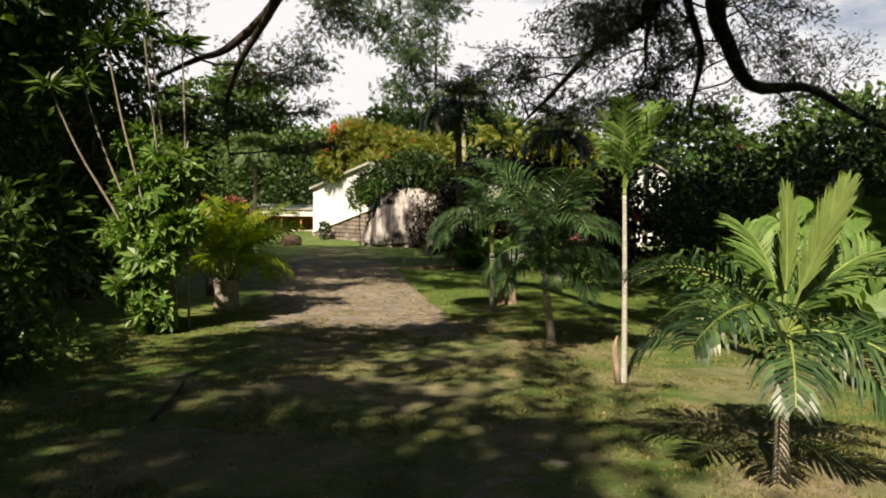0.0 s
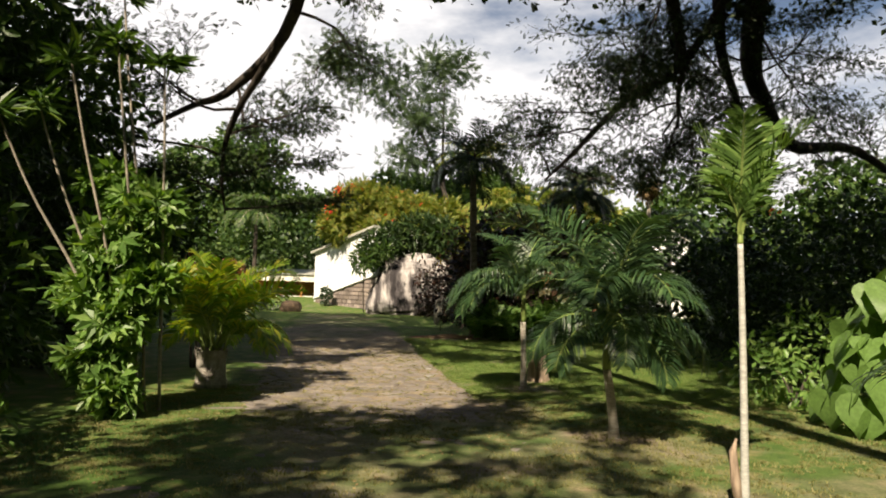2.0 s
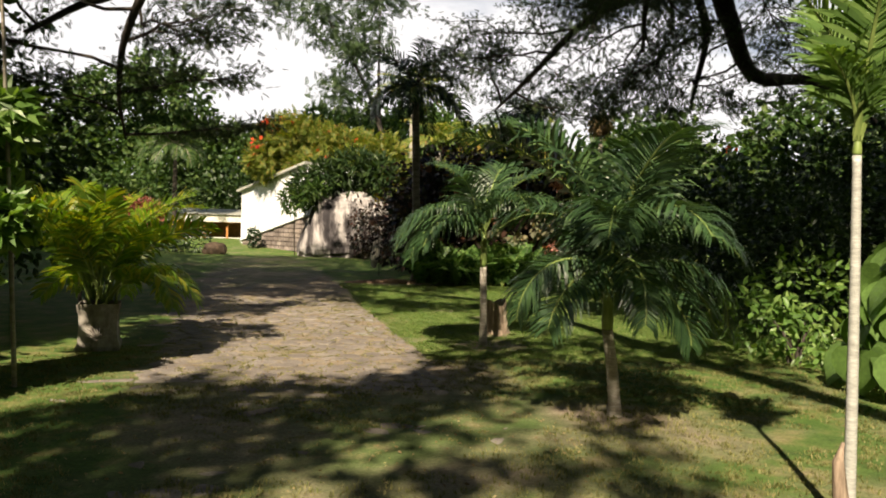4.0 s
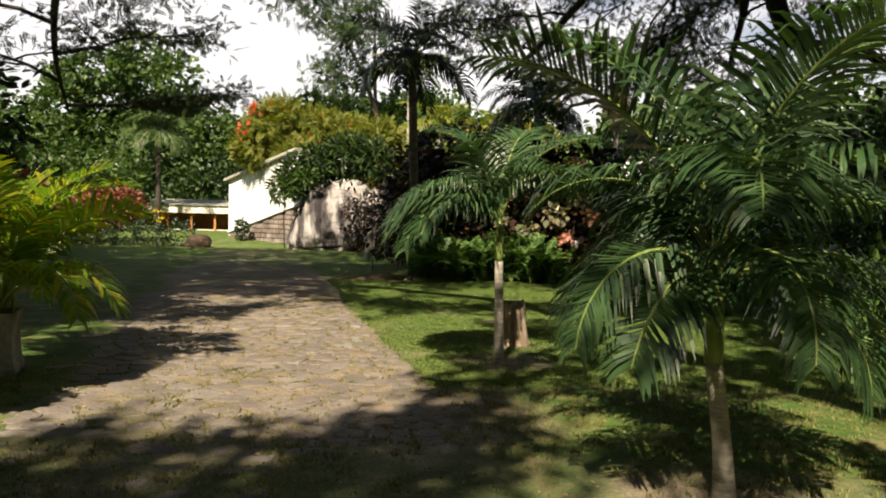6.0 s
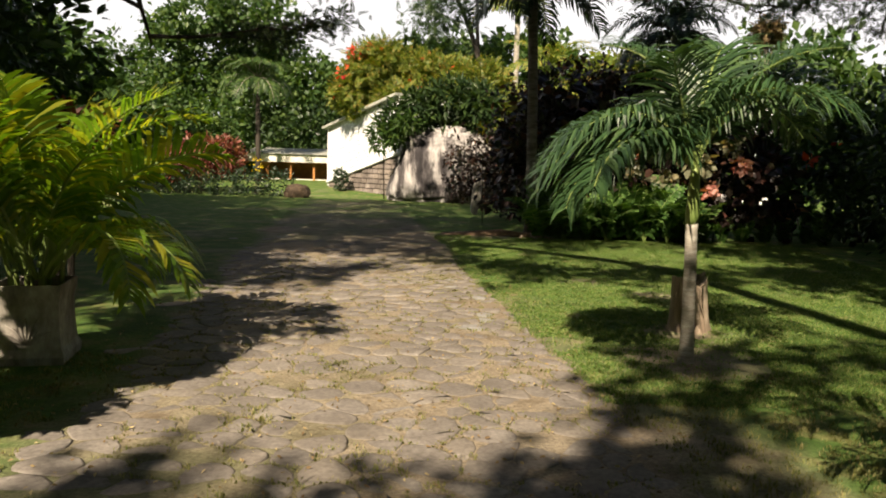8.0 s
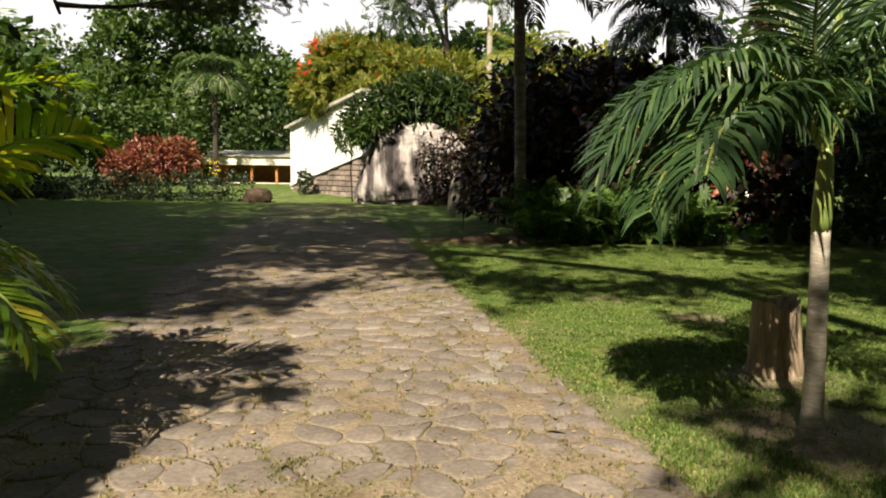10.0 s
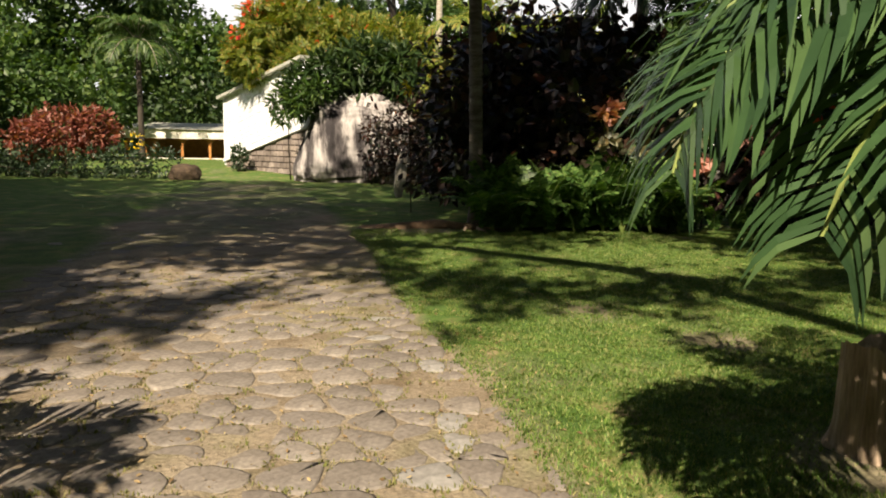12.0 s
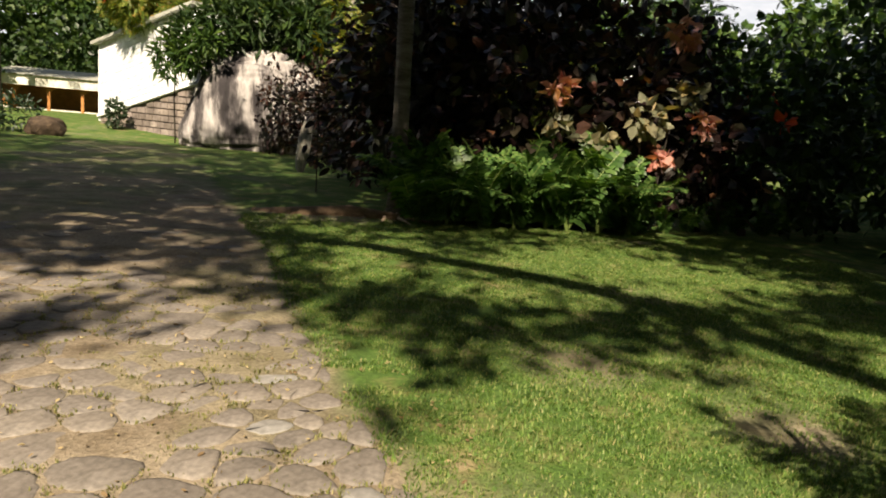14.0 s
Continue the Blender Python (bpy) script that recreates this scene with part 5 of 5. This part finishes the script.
def twigs(g, p, d, L, rad, depth, floor_z):
    """Grow forking twigs; leaf clumps sit along the last two orders."""
    pts = [Vector(p)]
    d = Vector(d).normalized()
    for k in range(4):
        d = (d + Vector((r.gauss(0, 0.28), r.gauss(0, 0.28), r.gauss(-0.03, 0.22)))).normalized()
        if pts[-1].z + d.z * L / 4 < floor_z:
            d.z = abs(d.z) * 0.5
        pts.append(pts[-1] + d * L / 4)
        if depth <= 1:
            tips.append(tuple(pts[-1]))
            tipdir.append(tuple(d))
    g.tube([q - Vector(off) for q in pts], np.linspace(rad, rad * 0.45, 5), 5, 0, False)
    if depth > 0:
        for k in (2, 3, 4, 4):
            nd = (d + Vector((r.gauss(0, 0.75), r.gauss(0, 0.75), r.gauss(0.0, 0.45)))).normalized()
            twigs(g, pts[k], nd, L * r.uniform(0.55, 0.8), rad * 0.5, depth - 1, floor_z)


for bi, (ctrl, r0, r1) in enumerate(boughs):
    path = smooth_path(ctrl, 30)
    g = Geo()
    g.tube(path - off, np.linspace(r0, r1, 30) , 10, 0, True, 0.16)
    piece("bough", g.mesh("bough", M_BARK, True), tree)
    g = Geo()
    floor_z = 4.9 if bi in (0, 5, 8) else 4.3
    for k in range(8, 30, 4 if bi in (0, 8) else 2):
        p = path[k]
        if p[1] < 12 or bi in (4, 5):
            continue
        d = path[min(k + 1, 29)] - path[k - 1]
        d = d / np.linalg.norm(d)
        side = Vector((r.gauss(0, 1), r.gauss(0, 0.8), r.gauss(0.15, 0.6)))
        twigs(g, p, Vector(d) * 0.5 + side, r.uniform(1.4, 2.4), 0.04, 2, floor_z)
    if g.n:
        tagged(piece("twig_spray", g.mesh("twig_spray", M_BARK), tree), "", "", "", "stuff")

tips, tipdir = np.array(tips), np.array(tipdir)
p, o = clumps(tips, tipdir, 8, 0.45, 0.45)
v, f = scatter("sprig", p - off, o, 0.14, 0.8)
piece("foliage", make_mesh("foliage", v, f, M_RAIN), tree)


def crown_cover(sx, sy):
    """How closed the high crown is, by the ground on which its shade falls."""
    c = 0.86
    for cx, cy, rx, ry, to in ((-1.4, 15.6, 1.9, 4.4, 0.0), (4.2, 8.4, 2.6, 3.6, 0.0), (2.0, 16.8, 3.8, 2.3, 0.05), (2.2, 21.8, 3.2, 1.8, 0.16), (-4.0, 15.7, 1.3, 2.4, 0.0), (-3.2, 20.4, 2.2, 1.0, 0.25), (-2.2, 24.0, 2.6, 1.3, 0.3), (-4.2, 9.2, 0.7, 0.8, 0.3), (6.4, 13.0, 2.0, 2.8, 0.0), (3.5, 4.7, 2.4, 2.4, 0.0), (3.7, 25.7, 2.3, 1.5, 0.12), (1.4, 11.3, 1.0, 0.6, 0.3), (-5.0, 8.6, 1.3, 1.6, 0.2), (-4.2, 12.3, 1.6, 2.5, 0.0), (2.5, 12.3, 1.7, 1.7, 0.08), (0.7, 10.0, 0.9, 0.4, 0.05), (1.9, 8.9, 1.1, 0.5, 0.1), (0.6, 8.2, 1.9, 2.3, 0.42), (-2.6, 8.0, 2.0, 2.0, 0.6), (5.3, 26.8, 1.5, 1.0, 0.12)):
        d = math.hypot((sx - cx) / rx, (sy - cy) / ry)
        c = min(c, to + (0.86 - to) * min(1.0, max(0.0, (d - 0.75) / 0.45)))
    end = 38 if sx < -1.3 else 41
    if sy > end:
        c *= max(0.0, 1 - (sy - end) / 3)
    return c


cr = []
for i in range(66000):
    h = 9.6 if i % 2 else 13.0
    x, y = rng.uniform(-25, 25), rng.uniform(-17, 26)
    k = (h + 0.4) / math.tan(_e)
    sx, sy = x + k * math.sin(_a), y + k * math.cos(_a)
    if h < 10 and y > 20.5:
        continue
    c = crown_cover(sx, sy)
    nz = 0.5 + 0.42 * noise.noise(Vector((sx * 0.8, sy * 1.1, 3.3))) + 0.36 * noise.noise(Vector((sx * 2.2, sy * 3.2, 9.3)))
    if nz > c:
        continue
    cr.append((x, y, h + 0.5 * rng.normal()))
cr = np.array(cr)
p, o = clumps(cr, np.tile(np.array([[0, 0, 1.0]]), (len(cr), 1)) + rng.normal(0, 0.3, (len(cr), 3)), 9, 0.33, 0.5)
v, f = scatter("blob", p - off, o, 0.23, 0.9, 0.9)
piece("crown", make_mesh("crown", v, f, M_RAIN), tree)


# ---- fallen leaves, roots and grass ----
def tuft_template(blades, h, w, seed):
    r = random.Random(seed)
    v, f = [], []
    for i in range(blades):
        a = r.uniform(0, 6.28)
        bx, by = r.gauss(0, 0.02), r.gauss(0, 0.02)
        hh = h * r.uniform(0.5, 1.1)
        lean = r.uniform(0.4, 1.5) * hh
        c, s = math.cos(a), math.sin(a)
        b = len(v)
        v += [(bx - s * w, by + c * w, 0), (bx + s * w, by - c * w, 0), (bx + c * lean * 0.4 - s * w * 0.7, by + s * lean * 0.4 + c * w * 0.7, hh * 0.65), (bx + c * lean * 0.4 + s * w * 0.7, by + s * lean * 0.4 - c * w * 0.7, hh * 0.65), (bx + c * lean, by + s * lean, hh)]
        f += [(b, b + 1, b + 3, b + 2), (b + 2, b + 3, b + 4)]
    return np.array(v), f


def grass_patch(name, pts, h, w, blades, mat, label):
    tv, tf = tuft_template(blades, h, w, 8)
    n = len(pts)
    a = rng.uniform(0, 6.28, n)
    s = rng.uniform(0.6, 1.25, n)
    c, sn = np.cos(a), np.sin(a)
    base = np.array([(x, y, ground_z(x, y) - 0.004) for x, y in pts])
    v = np.empty((n, len(tv), 3))
    v[:, :, 0] = base[:, 0:1] + s[:, None] * (tv[None, :, 0] * c[:, None] - tv[None, :, 1] * sn[:, None])
    v[:, :, 1] = base[:, 1:2] + s[:, None] * (tv[None, :, 0] * sn[:, None] + tv[None, :, 1] * c[:, None])
    v[:, :, 2] = base[:, 2:3] + s[:, None] * tv[None, :, 2]
    k = len(tv)
    f = [tuple(i * k + j for j in q) for i in range(n) for q in tf]
    return tagged(piece(name, make_mesh(name, v.reshape(-1, 3), f, mat)), label, "grass", "", "stuff")


lawn, verge = [], []
for _ in range(95000):
    y = 13.2 + 11.6 * rng.random() ** 1.35
    x = rng.uniform(-1.6, 6.5)
    nz = noise.noise(Vector((x * 0.9, y * 0.9, 2.0))) + 0.5 * noise.noise(Vector((x * 3, y * 3, 7.0)))
    d = x - right_edge(y)
    if d < -0.02 + 0.06 * noise.noise(Vector((x * 6, y * 6, 0))) or nz > 0.7 or rng.random() > 0.85 + d * 1.6:
        continue
    if any(math.hypot(x - cx, y - cy) < r * (0.75 + 0.5 * nz) for cx, cy, r in SPOTS) and rng.random() < 0.85:
        continue
    lawn.append((x, y))
for _ in range(26000):
    x, y = rng.uniform(-4.8, 6.5), rng.uniform(2.2, 14)
    nz = noise.noise(Vector((x * 0.8, y * 0.8, 5.0))) + 0.5 * noise.noise(Vector((x * 2.5, y * 2.5, 1.0)))
    inside = left_edge(y) < x < right_edge(y)
    if nz > (-0.05 if inside and y < 11.5 else -0.35 if inside else 0.35):
        continue
    verge.append((x, y))
grass_patch("lawn_grass", lawn, 0.027, 0.003, 9, M_GRASS, "short bright green lawn grass")
grass_patch("verge_grass", verge, 0.032, 0.0032, 9, M_GRASS_DRY, "short dry yellow green grass")

# ---- raised earth edge and roots by the tall palm ----
g = Geo()
g.tube([(0, 0, -0.03), (0.7, -0.15, 0.02), (1.4, -0.05, 0.05), (2.1, -0.2, 0.03)], [0.07, 0.10, 0.11, 0.06], 9, 0, True, 0.25)
tagged(piece("earth_edge", g.mesh("earth_edge", rough_material("orange_earth", [(0.3, (0.11, 0.075, 0.045)), (0.7, (0.25, 0.17, 0.11))], 5.0), True), None, pose(*at_ground(-1.5, 25.1))), "low raised edge of brown earth beside the path", "earth edge")
for k in range(4):
    g = Geo()
    a = radians(200 + 35 * k)
    g.tube([(0, 0, 0.08), (0.35 * math.cos(a), 0.35 * math.sin(a), 0.03), (0.8 * math.cos(a + 0.2), 0.8 * math.sin(a + 0.2), -0.03)], [0.05, 0.035, 0.015], 7, 0, True, 0.2)
    tagged(piece("root", g.mesh("root", M_STUMP, True), None, pose(*at_ground(0.6, 25.2))), "exposed brown root at the foot of the tall palm", "root", "palm roots")

# ---- fallen wood ----
g = Geo()
g.tube(smooth_path([(0, 0, 0.0), (-0.05, 0.4, 0.02), (-0.12, 0.9, 0.015), (-0.25, 1.4, 0.0)], 10), np.linspace(0.024, 0.014, 10), 8, 0, True, 0.2)
tagged(piece("fallen_branch", g.mesh("fallen_branch", M_BARK, True), None, pose(*at_ground(-2.3, 5.5))), "fallen dark branch lying on the leafy ground", "branch")
g = Geo()
g.tube([(0, 0, -0.03), (-0.03, 0, 0.2), (-0.05, 0.01, 0.42), (-0.02, 0.02, 0.52)], [0.03, 0.04, 0.03, 0.008], 8, 0, True, 0.15)
tagged(piece("dry_sheath", g.mesh("dry_sheath", M_STUMP, True), None, pose(*at_ground(1.92, 7.5))), "dry brown leaf sheath standing against the slender palm", "leaf sheath")

# ---- cobbled path ----
def clip_cell(c, others):
    """The cell of a point among its neighbours."""
    poly = [(c[0] + 0.5 * math.cos(a), c[1] + 0.5 * math.sin(a)) for a in np.linspace(0, 2 * math.pi, 13)[:-1]]
    for o in others:
        mx, my, dx, dy = (c[0] + o[0]) / 2, (c[1] + o[1]) / 2, o[0] - c[0], o[1] - c[1]
        res = []
        for i in range(len(poly)):
            p, q = poly[i], poly[(i + 1) % len(poly)]
            sp, sq = (p[0] - mx) * dx + (p[1] - my) * dy, (q[0] - mx) * dx + (q[1] - my) * dy
            if sp <= 0:
                res.append(p)
            if (sp < 0 < sq) or (sq < 0 < sp):
                t = sp / (sp - sq)
                res.append((p[0] + t * (q[0] - p[0]), p[1] + t * (q[1] - p[1])))
        poly = res
        if len(poly) < 3:
            return []
    return poly


seeds = []
yy = 3.0
while yy < 24.5:
    step = rng.uniform(0.19, 0.28)
    x = left_edge(yy) - 0.2 + rng.uniform(0, 0.25)
    while x < right_edge(yy) + 0.15:
        seeds.append((x + rng.normal(0, 0.03), yy + rng.normal(0, 0.06)))
        near_edge = right_edge(yy) - x < 0.75
        x += rng.uniform(0.15, 0.25) if near_edge else rng.uniform(0.19, 0.42)
    yy += step
seeds_a = np.array(seeds)
joined = Geo()
cobbles = []
for c in seeds:
    if not (left_edge(c[1]) - 0.05 < c[0] < right_edge(c[1]) + 0.05):
        continue
    if c[1] < 11.5 and noise.noise(Vector((c[0] * 0.9, c[1] * 0.9, 4))) < (11.5 - c[1]) * 0.05 - 0.15:
        continue
    if c[1] > 20 and noise.noise(Vector((c[0] * 0.9, c[1] * 0.9, 4))) < (c[1] - 20) * 0.1 - 0.3:
        continue
    d = np.hypot(seeds_a[:, 0] - c[0], seeds_a[:, 1] - c[1])
    poly = clip_cell(c, [seeds[i] for i in np.argsort(d)[1:14]])
    if len(poly) < 3:
        continue
    poly = [(min(px, right_edge(py) + 0.012 * math.sin(9 * py)), py) for px, py in poly]
    cx, cy = sum(p[0] for p in poly) / len(poly), sum(p[1] for p in poly) / len(poly)
    ch = []
    for i in range(len(poly)):
        p, q = poly[i], poly[(i + 1) % len(poly)]
        if math.hypot(p[0] - q[0], p[1] - q[1]) > 0.01:
            ch += [(0.74 * p[0] + 0.26 * q[0], 0.74 * p[1] + 0.26 * q[1]), (0.5 * p[0] + 0.5 * q[0] + rng.normal(0, 0.006), 0.5 * p[1] + 0.5 * q[1] + rng.normal(0, 0.006)), (0.26 * p[0] + 0.74 * q[0], 0.26 * p[1] + 0.74 * q[1])]
    if len(ch) < 6:
        continue
    n = len(ch)
    gapk = rng.uniform(0.9, 0.98)
    z = ground_z(cx, cy) + rng.normal(0, 0.003) - 0.004 + (-0.008 if c[1] < 11.5 or c[1] > 21 else 0.0)
    tx, ty = rng.normal(0, 0.02), rng.normal(0, 0.02)
    top = rng.uniform(0.001, 0.008)
    v = []
    for k, h in ((gapk, -0.05), (gapk * 0.985, top * 0.45), (gapk * 0.9, top * 0.9), (gapk * 0.55, top * 1.0)):
        for px, py in ch:
            ux, uy = (px - cx) * k, (py - cy) * k
            v.append((ux, uy, h + tx * ux + ty * uy))
    v.append((0, 0, top * 1.02))
    f = []
    for j in range(3):
        for k in range(n):
            k2 = (k + 1) % n
            f.append((j * n + k, j * n + k2, (j + 1) * n + k2, (j + 1) * n + k))
    f += [(3 * n + k, 3 * n + (k + 1) % n, 4 * n) for k in range(n)]
    cobbles.append(((cx, cy, z), v, f))
M_PALE = rough_material("pale_cobble", [(0.3, (0.21, 0.20, 0.185)), (0.7, (0.33, 0.32, 0.30))], 3.0, 0.88, None, 0.5, 0.01)
pavement = tagged(empty("pavement"), "worn irregular cobbled garden path with earth joints", "path", "", "structure")
made = 0
for (cx, cy, z), v, f in cobbles:
    if 14.2 < cy < 19.6 and made < 300:
        piece("cobble", make_mesh("cobble", v, f, M_PALE if right_edge(cy) - cx < 0.62 and rng.random() < 0.15 else M_COBBLE, None, True), pavement, Matrix.Translation((cx, cy, z)))
        made += 1
    else:
        joined.add(np.array(v) + np.array([cx, cy, z]), f)
tagged(piece("cobbles", joined.mesh("cobbles", M_COBBLE, True), pavement), "", "", "", "stuff")

joint = []
for _ in range(34000):
    x, y = rng.uniform(-4, 0.4), rng.uniform(9, 21)
    if left_edge(y) < x < right_edge(y):
        d = np.sort(np.hypot(seeds_a[:, 0] - x, seeds_a[:, 1] - y))[:2]
        if d[1] - d[0] < 0.03 and noise.noise(Vector((x * 1.5, y * 1.5, 8))) > -0.15:
            joint.append((x, y))
grass_patch("joint_grass", joint, 0.02, 0.003, 7, M_GRASS_DRY, "tiny grass tufts in the joints of the path")
n = 8000
lx, ly = rng.uniform(-4.5, 6, n), rng.uniform(3, 22, n)
pp = np.array([(x, y, ground_z(x, y) + 0.018) for x, y in zip(lx, ly) if left_edge(y) - 0.4 < x < right_edge(y) + 0.45])
n = len(pp)
v, f = scatter("oval", pp, rng.normal(0, 1, (n, 3)) * np.array([1, 1, 0.02]), 0.028, 0.05, 0.0)
tagged(piece("leaf_litter", make_mesh("leaf_litter", v, f, M_DRY)), "small fallen dry leaves on path and lawn", "leaf litter", "", "stuff")

# ---- blocks of the footing wall ----
row, z = 0, -0.5
while z < 1.5:
    x = -0.2 * (row % 2)
    while x < HX - 0.05:
        w = 0.42 + 0.12 * rng.random()
        x0, x1 = max(x, 0.0), min(x + w, HX)
        if z + 0.24 < slope((x0 + x1) / 2) - 0.1 and x1 - x0 > 0.12:
            d = 0.03 * rng.random()
            v = [(x0 + 0.012, 0.05, z + 0.01), (x1 - 0.012, 0.05, z + 0.01), (x1 - 0.012, 0.05, z + 0.23), (x0 + 0.012, 0.05, z + 0.23),
                 (x0 + 0.03, -0.02 - d, z + 0.03), (x1 - 0.03, -0.02 - d, z + 0.025), (x1 - 0.03, -0.02 - d, z + 0.21), (x0 + 0.03, -0.02 - d, z + 0.215)]
            piece("block", make_mesh("block", v, [(4, 5, 6, 7), (0, 1, 5, 4), (1, 2, 6, 5), (2, 3, 7, 6), (3, 0, 4, 7)], M_BLOCK), footing)
        x += w
    z += 0.245
    row += 1
